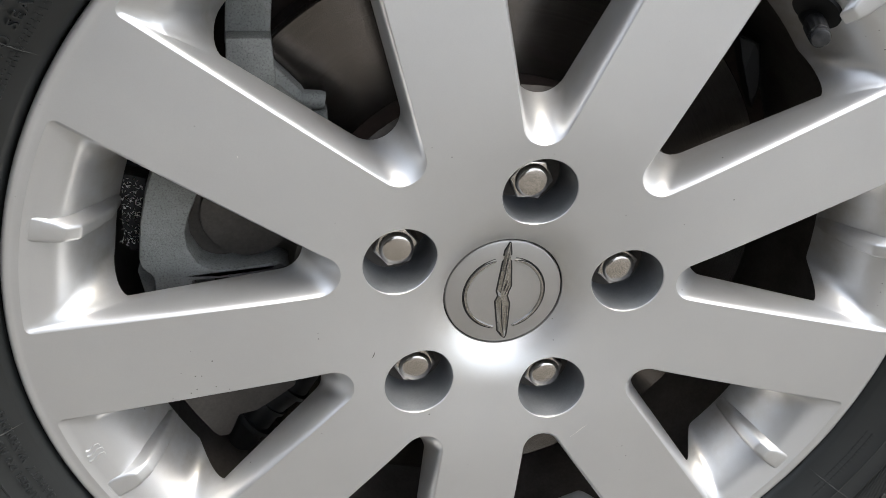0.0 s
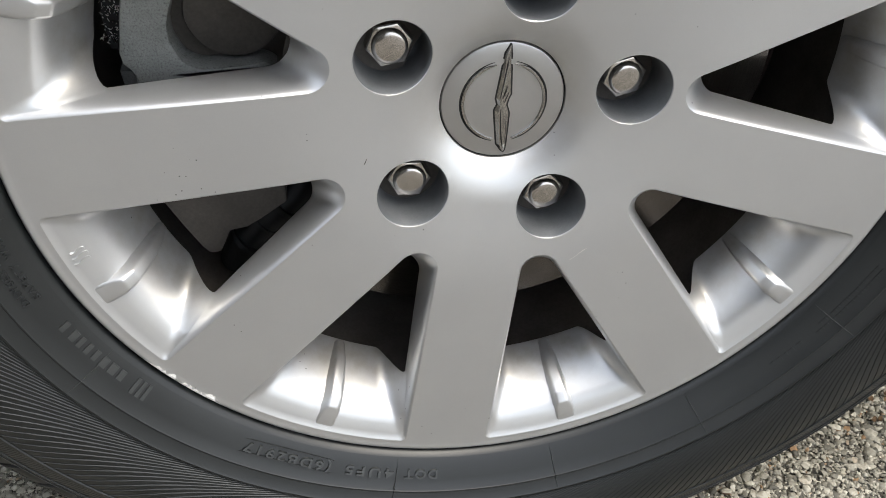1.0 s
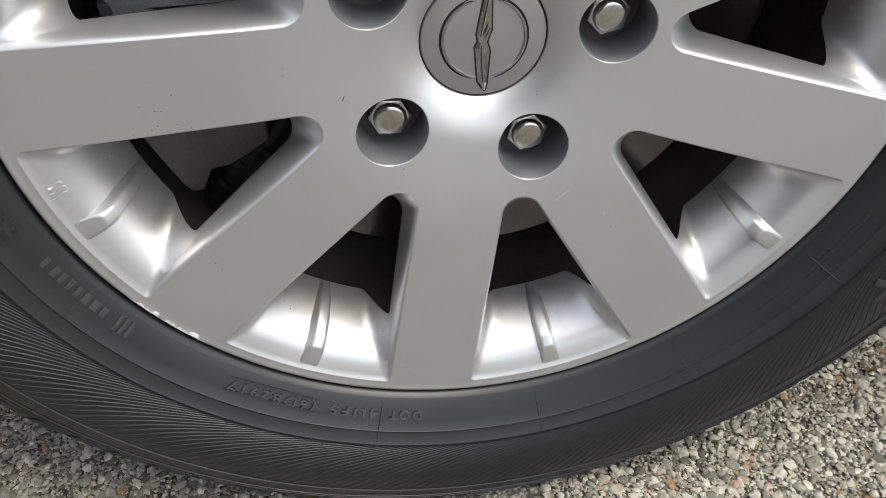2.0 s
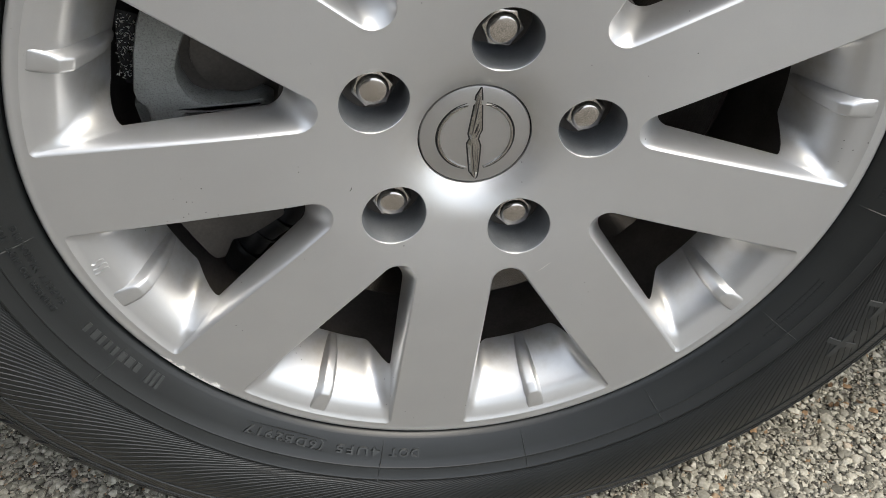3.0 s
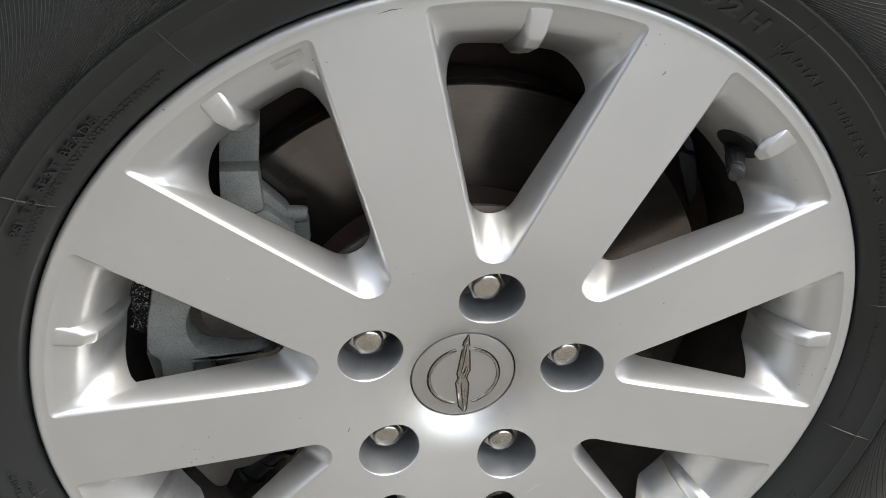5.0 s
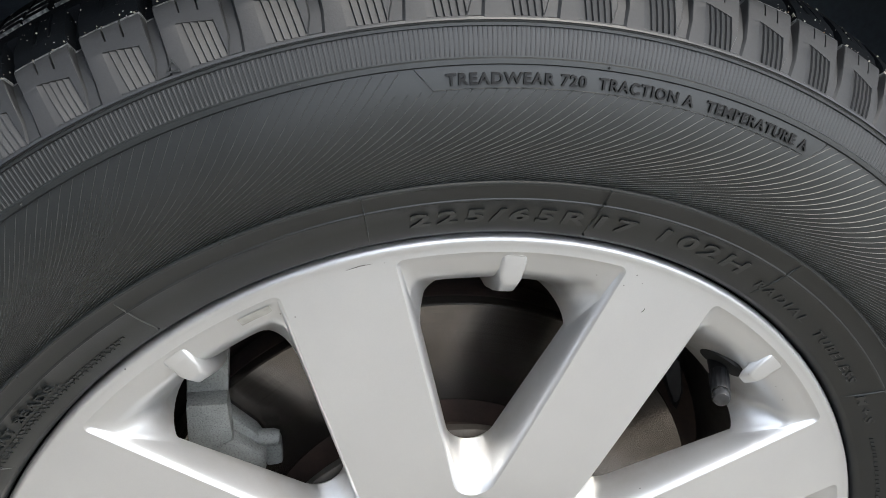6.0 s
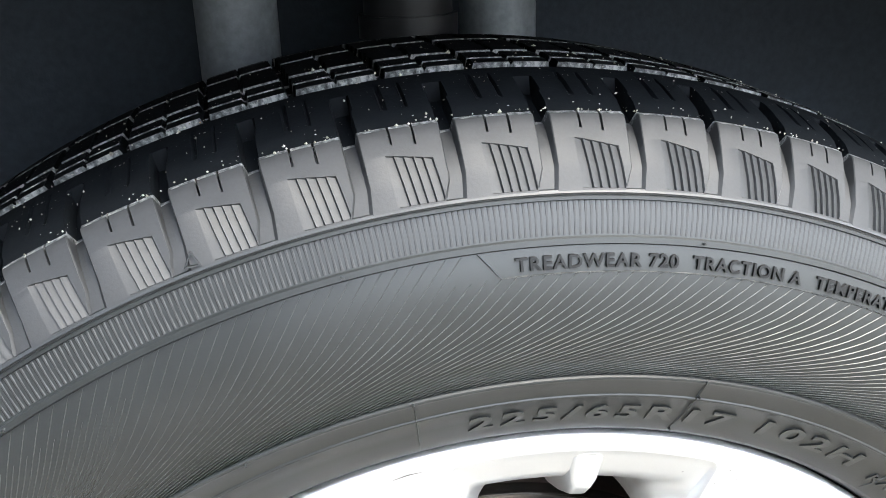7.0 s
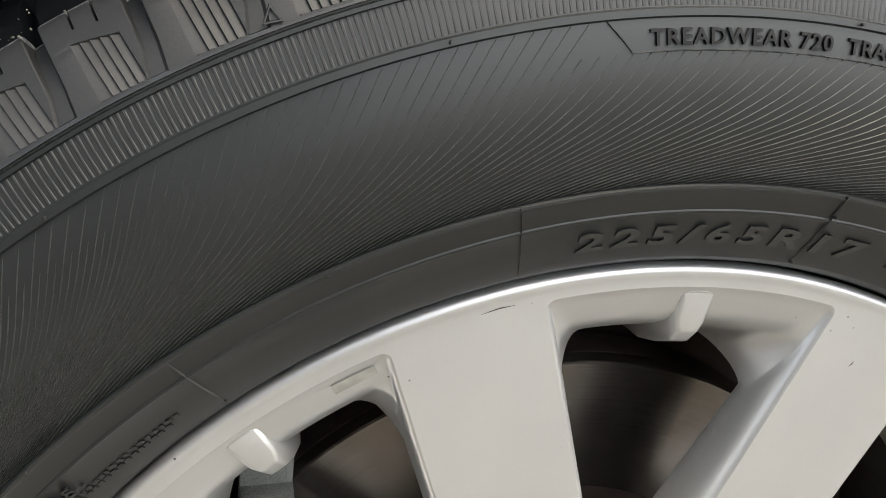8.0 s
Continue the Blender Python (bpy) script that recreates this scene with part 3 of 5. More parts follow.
# ---- lug nuts ----
def lug_nut(k):
    cx, cz = turned(0.0635, 0, LUG + 72 * k)
    nut = holder("lug_nut", (cx, 0.03, ZC + cz), "chrome hexagonal lug nut with a domed cap, lightly worn", "lug nut", "lug nuts round the hub")
    spin = random.Random(k).uniform(0, 60)

    def turn_solid(prof, n, offset=0.0, hexed=False):
        verts, faces = [], []
        for i in range(n):
            a = 2 * PI * i / n + offset
            m = 1.0
            if hexed:
                local = (math.degrees(a - offset)) % 60 - 30
                m = 1.0 / math.cos(radians(local))
            for r, y in prof:
                verts.append((cx + r * m * math.cos(a), y, ZC + cz + r * m * math.sin(a)))
        c = len(prof)
        for i in range(n):
            q = (i + 1) % n
            for j in range(c - 1):
                faces.append((i * c + j, i * c + j + 1, q * c + j + 1, q * c + j))
        return verts, faces
    v, f = turn_solid([(0.0068, 0.0136), (0.0086, 0.0136), (0.0095, 0.0139), (0.0100, 0.0147), (0.0101, 0.0260), (0.0101, 0.0310)], 36, radians(spin), True)
    part("hex_body", make_mesh("hex_body", v, f, CHROME, True, 25), nut)
    v, f = turn_solid([(0.00001, 0.0100), (0.0045, 0.0101), (0.0066, 0.0103), (0.0077, 0.0107), (0.0084, 0.0114), (0.0087, 0.0124), (0.0088, 0.0142)], 36)
    part("dome_cap", make_mesh("dome_cap", v, f, CHROME, True, 60), nut)
    v, f = turn_solid([(0.0100, 0.0262), (0.0138, 0.0272), (0.0146, 0.0284), (0.0100, 0.0320)], 36)
    part("seat_flange", make_mesh("seat_flange", v, f, CHROME, True, 40), nut)


for k in range(5):
    lug_nut(k)

# ---- valve stem ----
base, tip_at = Vector(polar(0.2035, 40.8, 0.0270)), Vector(polar(0.1915, 42.75, -0.0062))
valve = holder("valve_stem", tuple(base), "black rubber tyre valve stem with a ribbed cap", "valve stem")
way = (tip_at - base)
hole_at = Vector(polar(0.2035, 42.4, 0.0158))
inward = (Vector((0, hole_at.y, ZC)) - hole_at).normalized() * 0.92 + Vector((0, -0.40, 0))
# black disc paints the hole's darkness; the bowl isn't cut
v, f = tube([hole_at - inward * 0.004, hole_at + inward * 0.0006], 0.0122, 32)
part("stem_hole", make_mesh("stem_hole", v, f, GAP, True, 40), valve, "black disc painting the dark hole round the stem")
v, f = tube([base - way * 0.35, base + way * 0.1, base + way * 0.35, base + way * 0.45], [0.0058, 0.0054, 0.0048, 0.0044], 24)
part("rubber_stem", make_mesh("rubber_stem", v, f, BLACKPLASTIC), valve)
verts, faces = [], []
d = way.normalized()
a1 = d.orthogonal().normalized()
b1 = d.cross(a1)
levels = ((0.40, 0.0049, 1), (0.44, 0.0053, 1), (0.82, 0.0050, 1), (0.84, 0.0044, 0))
for s, r, ribbed in levels:
    for i in range(48):
        rr = r * (1 - 0.07 * ribbed * (i % 4 < 2))
        verts.append(base + way * s + (a1 * math.cos(2 * PI * i / 48) + b1 * math.sin(2 * PI * i / 48)) * rr)
for j in range(len(levels) - 1):
    for i in range(48):
        q = (i + 1) % 48
        faces.append((j * 48 + i, j * 48 + q, (j + 1) * 48 + q, (j + 1) * 48 + i))
faces.append(tuple((len(levels) - 1) * 48 + i for i in range(48)))
part("valve_cap", make_mesh("valve_cap", verts, faces, BLACKPLASTIC, True, 30), valve, "ribbed black valve cap")
v, f = tube([base + way * s for s in (0.83, 0.86, 0.95, 0.99, 1.0)], [0.0045, 0.0048, 0.0047, 0.0040, 0.0026], 32)
part("cap_tip", make_mesh("cap_tip", v, f, GLOSSBLACK, True, 40), valve, "glossy dark grey cap tip")

# ---- the tyre ----
SIDE = [(0.2340, 0.0060), (0.2363, 0.0052), (0.2367, 0.0020), (0.2369, -0.0034), (0.2379, -0.0068), (0.2399, -0.0092), (0.2401, -0.0094), (0.2450, -0.0128), (0.2515, -0.0168), (0.2580, -0.0202), (0.2586, -0.0210), (0.2592, -0.0211), (0.2597, -0.0209), (0.2660, -0.0236), (0.2672, -0.0247), (0.2680, -0.0247), (0.2688, -0.0234), (0.2740, -0.0252), (0.2800, -0.0268), (0.2880, -0.0280), (0.2960, -0.0282), (0.3040, -0.0273), (0.3100, -0.0260), (0.3148, -0.0246), (0.3154, -0.0252), (0.3172, -0.0248), (0.3176, -0.0238), (0.3230, -0.0219), (0.3280, -0.0199), (0.3284, -0.0205), (0.3294, -0.0203), (0.3297, -0.0196), (0.3302, -0.0196), (0.3305, -0.0202), (0.3314, -0.0196)]


def side_depth(r):
    return float(np.interp(r, [q[0] for q in SIDE], [q[1] for q in SIDE]))


def smooth_depth(r):
    return float(np.interp(r, [0.2372, 0.2450, 0.2515, 0.2580, 0.2660, 0.2740, 0.2800, 0.2880, 0.2960, 0.3040, 0.3100, 0.3148, 0.3230, 0.3280, 0.3314], [-0.0060, -0.0128, -0.0168, -0.0202, -0.0233, -0.0252, -0.0268, -0.0280, -0.0282, -0.0273, -0.0260, -0.0246, -0.0219, -0.0199, -0.0190]))


tyre = holder("tyre", (0, 0.087, 0), "black radial car tyre with moulded lettering and fine curved sidewall lines", "tyre")
under = [(0.3314, -0.0196), (0.3320, -0.0140), (0.3390, -0.0090), (0.3470, 0.0000), (0.3520, 0.0110), (0.3545, 0.0300), (0.3560, 0.0860), (0.3545, 0.1440), (0.3500, 0.1650), (0.3300, 0.1900), (0.3000, 0.2010), (0.2700, 0.1960), (0.2400, 0.1850)]
v, f = lathe(SIDE + under[1:], 360)
part("sidewall", make_mesh("sidewall", v, f, RUBBER, True, 30), tyre)

# one pitch of the tread, as relief over the shoulder and the crown
SHOULDER = [(0.3312, -0.0198), (0.3380, -0.0160), (0.3450, -0.0108), (0.3500, -0.0066), (0.3520, -0.0046), (0.3534, -0.0020)]
CROWN = [(0.3534, -0.0020), (0.3562, 0.0050), (0.3596, 0.0170), (0.3620, 0.0300), (0.3640, 0.0500), (0.3652, 0.0860), (0.3640, 0.1220), (0.3620, 0.1420), (0.3580, 0.1600), (0.3520, 0.1720)]


# columns of a shoulder block at the grille, and the same columns where they become the two edge sipes
GRILLE = 5
SIPES = [0.280, 0.290, 0.298, 0.302, 0.320, 0.324, 0.40, 0.47, 0.538, 0.543, 0.561, 0.566]


def shoulder_column(v):
    """(share of the pitch, height) across one block at height v of the shoulder: saw-tooth slats below, two sipes above."""
    low = max(0.0, 1 - v / 0.28)
    left, right = 0.085 - 0.035 * low, 0.915 - 0.085 * low
    deep = -(0.0009 + 0.0046 * v ** 1.8)
    t = min(1.0, v / 0.6)
    slats = [(0.315 - 0.01 * t, 0.0), (0.340 - 0.03 * t, -0.0001)]
    for k in range(GRILLE):
        at = (0.455 + 0.094 * k) * (1 - t) + (0.385 + 0.097 * k) * t
        slats += [(at, -0.0008), (at + 0.013, 0.0)]
    cuts = [(u + 0.085, -0.0026 if i in (3, 4, 9, 10) else 0.0) for i, u in enumerate(SIPES)]
    if v < 0.025 or 0.605 < v < 0.755:
        slats = [(u, 0.0) for u, h in slats]
        cuts = [(u, 0.0) for u, h in cuts]
    if v <= 0.62:
        mid = slats
    elif v >= 0.74:
        mid = cuts
    else:
        t = (v - 0.62) / 0.12
        mid = [(a[0] + (b[0] - a[0]) * t, 0.0) for a, b in zip(slats, cuts)]
    edge = -0.0009 * max(0.0, (v - 0.93) / 0.07)
    row = [(0.0, deep), (left - 0.030, deep), (left - 0.004, -0.0003), (left + 0.008, 0.0)] + mid + [(right - 0.012, 0.0), (right, -0.0004), (right + 0.012, deep), (1.0, deep)]
    return [(u, h + (edge if h > -0.001 else 0.0)) for u, h in row]


# circumferential grooves: from, to, depth
GROOVES = ((0.0310, 0.0385, 0.0050), (0.0452, 0.0467, 0.0016), (0.0575, 0.0615, 0.0036), (0.0920, 0.0970, 0.0040), (0.1280, 0.1340, 0.0042))


def crown_height(u, y):
    h = 0.0
    w = (u + 0.5 + 2.2 * (y - 0.04)) % 1.0
    if y < 0.031:
        if y < 0.021 and not 0.085 + 0.02 * y / 0.021 < u < 0.925 - 0.02 * y / 0.021:
            h -= 0.0055
        for c in (0.397, 0.637):
            if abs(u - c - 0.03) < 0.013 and 0.008 < y < 0.025:
                h -= 0.0012
    for a, b, deep in GROOVES:
        if a < y < b:
            h -= deep
    if y > 0.0385:
        if w < 0.09:
            h -= 0.0032
        if abs(w - 0.55) < 0.02:
            h -= 0.0014
    return h


def tread_tile(step):
    """One pitch of the tread: a shoulder block with its grille and sipes, and the strip of crown behind it."""
    verts, faces = [], []

    def along(line, share):
        seg = np.array(line)
        d = np.r_[0, np.cumsum(np.hypot(*np.diff(seg, axis=0).T))]
        s = d[-1] * min(1.0, max(0.0, share))
        e = d[-1] * 0.01
        p = [np.array((np.interp(q, d, seg[:, 0]), np.interp(q, d, seg[:, 1]))) for q in (s, max(s - e, 0), min(s + e, d[-1]))]
        t = (p[2] - p[1]) / np.hypot(*(p[2] - p[1]))
        return p[0], (t[1], -t[0])

    def grid(rows, cols, base):
        for i in range(rows - 1):
            for j in range(cols - 1):
                faces.append((base + i * cols + j, base + (i + 1) * cols + j, base + (i + 1) * cols + j + 1, base + i * cols + j + 1))
    rows = [0.0, 0.02, 0.03, 0.07, 0.14, 0.22, 0.28, 0.34, 0.42, 0.50, 0.57, 0.60, 0.61, 0.66, 0.70, 0.74, 0.76, 0.80, 0.84, 0.88, 0.93, 0.965, 1.0]
    for v in rows:
        for u, h in shoulder_column(v):
            top = 0.62 - 0.10 * min(1.0, max(0.0, (u - 0.33) / 0.44)) * (1 - max(0.0, (u - 0.78) / 0.22) if u > 0.78 else 1)
            vv = v * top / 0.62 if v <= 0.62 else top + (v - 0.62) / 0.38 * (1 - top)
            (r, y), (nr, ny) = along(SHOULDER, vv)
            verts.append(polar(r + nr * h, 90.85 + step * (0.5 - u), y + ny * h))
    grid(len(rows), 20, 0)
    dusty, worn = len(faces), len(faces) - 2 * 19
    base = len(verts)
    cols = 42
    seg = np.array(CROWN)
    reach = np.r_[0, np.cumsum(np.hypot(*np.diff(seg, axis=0).T))]
    depths = sorted(set(np.linspace(-0.002, 0.172, 46).tolist()) | {e + q for a, b, _ in GROOVES for e in (a, b) for q in (-0.00025, 0.00025)})
    n = len(depths)
    for i, at in enumerate(depths):
        (r, y), (nr, ny) = along(CROWN, float(np.interp(at, seg[:, 1], reach)) / reach[-1])
        for j in range(cols):
            u = j / (cols - 1)
            h = crown_height(u, y) if i else -0.0009 - (0.0046 if not 0.085 < u < 0.925 else 0.0)
            verts.append(polar(r + nr * h, 90.85 + step * (0.5 - u), y + ny * h))
    grid(n, cols, base)
    me = make_mesh("tread_block", [Vector(q) - Vector((0, 0, ZC)) for q in verts], faces, DUSTY, True, 28)
    me.materials.append(TREAD)
    me.materials.append(SCUFFEDLIT)
    # blocks' upper edges are scuffed; outward groove walls get pale dust painting sky light
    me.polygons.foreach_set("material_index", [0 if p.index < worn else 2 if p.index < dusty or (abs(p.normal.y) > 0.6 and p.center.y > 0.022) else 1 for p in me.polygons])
    return me


# ---- raised lines, ribs and lettering of the sidewall ----
def ridge_strip(verts, faces, pts, half, high):
    """Adds a low three-sided ridge along (r, angle) points on the sidewall."""
    base = len(verts)
    n = len(pts)
    for i, (r, a) in enumerate(pts):
        r0, a0 = pts[max(i - 1, 0)]
        r1, a1 = pts[min(i + 1, n - 1)]
        t = Vector((r1 - r0, radians(a1 - a0) * r)).normalized()
        e = half * (0.3 if i in (0, n - 1) else 1.0)
        dr, da = -t.y * e, math.degrees(t.x * e / r)
        y = smooth_depth(r)
        verts += [polar(r + dr, a + da, y + 0.0002), polar(r, a, y - high), polar(r - dr, a - da, y + 0.0002)]
    for i in range(n - 1):
        for j in range(2):
            faces.append((base + i * 3 + j, base + i * 3 + j + 1, base + (i + 1) * 3 + j + 1, base + (i + 1) * 3 + j))


SWEEP_R = [0.2690, 0.2720, 0.2760, 0.2800, 0.2850, 0.2900, 0.2950, 0.3000, 0.3050, 0.3155]
SWEEP_SLOPE = [1000, 880, 720, 560, 420, 320, 245, 205, 180, 172]


def sweep(r):
    """Degrees by which a line has swung round at radius r."""
    n = 24
    rs = np.linspace(r, 0.3155, n)
    f = np.interp(rs, SWEEP_R, SWEEP_SLOPE)
    return float(((f[1:] + f[:-1]) / 2 * np.diff(rs)).sum())


def line_gap(r, step):
    """Clear distance between neighbouring lines at radius r, for a step in degrees round the tyre."""
    lean = radians(float(np.interp(r, SWEEP_R, SWEEP_SLOPE))) * r
    return radians(step) * r / math.hypot(1.0, lean)


def hatch(lower):
    """Curved lines, painted pale on the sky-lit upper wall, darker on the shaded lower."""
    verts, faces = [], []
    for i in range(800):
        a = 0.45 * i
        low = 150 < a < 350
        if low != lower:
            continue
        if i % (3 if low else 2) == 0:
            top = 0.3064 if 60.0 < a < 93.2 else 0.3146
        elif not low and a + 0.6 > 112:
            top = 0.3062
        else:
            continue
        base = len(verts)
        rs = np.linspace(top, 0.2690, 16)
        for j, r in enumerate(rs):
            lean = radians(float(np.interp(r, SWEEP_R, SWEEP_SLOPE))) * r
            t = Vector((-1.0, lean)).normalized()
            gap = line_gap(r, 1.35 if low else 0.45 if r < 0.3062 and 112 < a else 0.9)
            half = min(0.00060, 0.22 * gap) if low else min(0.00028, 0.25 * gap)
            high = half * (0.7 if low else 1.2)
            half *= 0.3 if j in (0, len(rs) - 1) else 1.0
            at = a + sweep(r)
            dr, da = -t.y * half, math.degrees(t.x * half / r)
            y = smooth_depth(r)
            verts += [polar(r + dr, at + da, y + 0.0002), polar(r, at, y - high), polar(r - dr, at - da, y + 0.0002)]
        for j in range(len(rs) - 1):
            for k in range(2):
                faces.append((base + j * 3 + k, base + j * 3 + k + 1, base + (j + 1) * 3 + k + 1, base + (j + 1) * 3 + k))
    return make_mesh("sidewall_hatching", verts, faces, RUBBERLINE if lower else PALELINE, False)


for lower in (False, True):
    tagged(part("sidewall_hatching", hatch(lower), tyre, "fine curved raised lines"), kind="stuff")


def rib_band():
    verts, faces = [], []
    n = 1120
    for i in range(n):
        a = 360 * i / n
        half = 360 / n * 0.27
        base = len(verts)
        for r in (0.3180, 0.3280):
            y = side_depth(r)
            for da, h in ((-half * 1.5, -0.0001), (-half * 0.5, 0.00017), (half * 0.5, 0.00017), (half * 1.5, -0.0001)):
                verts.append(polar(r, a + da, y - h))
        faces += [(base + j, base + j + 1, base + 5 + j, base + 4 + j) for j in range(3)]
        faces += [(base, base + 1, base + 2, base + 3), (base + 4, base + 5, base + 6, base + 7)]
    return make_mesh("rib_band", verts, faces, DUSTY, False)


tagged(part("rib_band", rib_band(), tyre, "narrow band of short radial ribs"), kind="stuff")


def letters(body, r, a_from, a_to, height, lift=0.0013, mat=None, name="lettering", spacing=1.0, bold=0.012):
    """Raised lettering on the sidewall, tops outwards, running clockwise from one angle to another."""
    cu = bpy.data.curves.new(name, "FONT")
    cu.body, cu.extrude, cu.resolution_u, cu.offset, cu.space_character = body, 0.5, 3, bold, spacing
    ob = bpy.data.objects.new(name, cu)
    scene.collection.objects.link(ob)
    bpy.context.view_layer.update()
    me = bpy.data.meshes.new_from_object(ob.evaluated_get(bpy.context.evaluated_depsgraph_get()))
    bpy.data.objects.remove(ob)
    bpy.data.curves.remove(cu)
    co = np.array([q.co[:] for q in me.vertices])
    x0, x1 = co[:, 0].min(), co[:, 0].max()
    top = 0.73
    for q, c in zip(me.vertices, co):
        a = a_from + (a_to - a_from) * (c[0] - x0) / (x1 - x0)
        rr = r + height * c[1] / top
        y = smooth_depth(rr) - (lift if c[2] > 0 else -0.0004)
        q.co = polar(rr, a, y)
    bm = bmesh.new()
    bm.from_mesh(me)
    bmesh.ops.recalc_face_normals(bm, faces=bm.faces)
    bm.to_mesh(me)
    bm.free()
    me.materials.clear()
    me.materials.append(mat or RUBBERLINE)
    return part(name, me, tyre)


letters("TREADWEAR 720", 0.3083, 90.75, 80.75, 0.0042, 0.0009, LETTER, spacing=1.12, bold=0.02)
letters("TRACTION A", 0.3083, 79.8, 72.3, 0.0042, 0.0009, LETTER, spacing=1.12, bold=0.02)
letters("TEMPERATURE A", 0.3083, 71.2, 61.7, 0.0042, 0.0009, LETTER, spacing=1.12, bold=0.02)
letters("225/65R17", 0.2466, 94.0, 71.4, 0.0074, 0.0007, mat=PALERAISED, spacing=1.3, bold=0.03)
letters("102H", 0.2474, 68.4, 57.6, 0.0074, 0.0007, mat=PALERAISED, spacing=1.3, bold=0.03)
letters("RADIAL", 0.2462, 54.8, 46.2, 0.0042, 0.0007, mat=PALERAISED, spacing=1.4)
letters("TUBELESS", 0.2462, 43.9, 34.0, 0.0042, 0.0007, mat=PALERAISED, spacing=1.4)
letters("M+S", 0.2462, 31.2, 26.4, 0.0042, 0.0007, mat=PALERAISED, spacing=1.4)
letters("PSI TO SEAT BEADS.", 0.2508, 147.5, 130.8, 0.0040, spacing=1.2)
letters("SAFETY WARNING", 0.2448, -162.2, -175.5, 0.0030, 0.0009, spacing=1.3)
letters("DANGER DO NOT MOUNT", 0.2500, -162.2, -178.5, 0.0030, 0.0009, spacing=1.2)
letters("DOT", 0.2460, -98.7, -103.6, 0.0050, mat=PALERAISED, spacing=1.25, bold=0.02)
letters("4UF5", 0.2460, -105.2, -112.4, 0.0050, mat=PALERAISED, spacing=1.3, bold=0.02)
letters("(6DB2917", 0.2460, -114.6, -127.6, 0.0050, mat=PALERAISED, spacing=1.3, bold=0.02)


def bars(name, spans, r, height, lift=0.0005, mat=None):
    """Small plain raised bars on the sidewall: (from, to) angles."""
    verts, faces = [], []
    for a0, a1 in spans:
        b = len(verts)
        for h in (-0.0003, lift):
            for rr, a in ((r, a0), (r, a1), (r + height, a1), (r + height, a0)):
                verts.append(polar(rr, a, smooth_depth(rr) - h))
        faces += [(b + 4, b + 5, b + 6, b + 7), (b, b + 1, b + 5, b + 4), (b + 1, b + 2, b + 6, b + 5), (b + 2, b + 3, b + 7, b + 6), (b + 3, b, b + 4, b + 7)]
    return tagged(part(name, make_mesh(name, verts, faces, mat or RUBBERLINE, False), tyre))


def dashes(a0, a1, mean, seed):
    rng = random.Random(seed)
    out, a = [], a0
    step = 1 if a1 > a0 else -1
    while (a1 - a) * step > mean:
        w = mean * rng.uniform(0.6, 1.3)
        out.append((a, a + step * w))
        a += step * (w + mean * rng.uniform(0.4, 1.0))
    return out


bars("small_print", dashes(150, 122.5, 0.35, 1), 0.2478, 0.0013)
bars("small_print", dashes(150, 124.0, 0.35, 2), 0.2458, 0.0013)
bars("small_print", dashes(23.5, -12, 0.45, 3), 0.2462, 0.0017)
bars("small_print", dashes(-26.5, -39.2, 0.4, 4), 0.2512, 0.0015)
bars("small_print", dashes(-26.5, -38.0, 0.4, 5), 0.2484, 0.0015)
bars("small_print", dashes(-41.2, -46.8, 0.7, 6), 0.2496, 0.0026)
for span in dashes(-147.0, -158.4, 1.0, 7):
    bars("maker_mark", [span], 0.2436, 0.0046, 0.0010, PALERAISED)
for span in ((-143.0, -143.5), (-143.9, -144.4), (-144.8, -145.3)):
    bars("maker_mark", [span], 0.2425, 0.0075, 0.0010, PALERAISED)
bars("date_frame", [(-114.3, -127.9)], 0.2450, 0.0004)
bars("date_frame", [(-114.3, -127.9)], 0.2518, 0.0004)
# text plate edge, and the large plain shapes low on the wall
verts, faces = [], []
ridge_strip(verts, faces, [(0.3150, 92.9), (0.3110, 92.3), (0.3068, 91.7)], 0.0004, 0.0005)
ridge_strip(verts, faces, [(0.3066, 91.7 - i * 0.6) for i in range(51)], 0.0003, 0.0004)
ridge_strip(verts, faces, [(0.3066, 61.1), (0.3110, 60.4), (0.3150, 60.0)], 0.0003, 0.0004)
part("text_plate_edge", make_mesh("text_plate_edge", verts, faces, RUBBERLINE), tyre)
def flat_strip(verts, faces, pts, half, high):
    """Adds a flat-topped raised bar along (r, angle) points on the sidewall."""
    base = len(verts)
    n = len(pts)
    for i, (r, a) in enumerate(pts):
        r0, a0 = pts[max(i - 1, 0)]
        r1, a1 = pts[min(i + 1, n - 1)]
        t = Vector((r1 - r0, radians(a1 - a0) * r)).normalized()
        for k, h in ((1.25, -0.0003), (1.0, high), (-1.0, high), (-1.25, -0.0003)):
            rr = r - t.y * half * k
            verts.append(polar(rr, a + math.degrees(t.x * half * k / r), smooth_depth(rr) - h))
    for i in range(n - 1):
        for j in range(3):
            faces.append((base + i * 4 + j, base + i * 4 + j + 1, base + (i + 1) * 4 + j + 1, base + (i + 1) * 4 + j))
    faces.append((base, base + 1, base + 2, base + 3))
    faces.append(tuple(base + (n - 1) * 4 + j for j in (3, 2, 1, 0)))


for a in (-33.0, -25.6, 136.0):
    verts, faces = [], []
    flat_strip(verts, faces, [(0.2820 + 0.0230 * i / 6, a + (i / 6 - 0.5) * 0.8) for i in range(7)], 0.0019, 0.0008)
    flat_strip(verts, faces, [(0.2925 + 0.0020 * i / 6, a - (i / 6 - 0.5) * 5.0) for i in range(7)], 0.0019, 0.00085)
    part("model_mark", make_mesh("model_mark", verts, faces, PALERAISED, False), tyre, "large raised crossed bars")
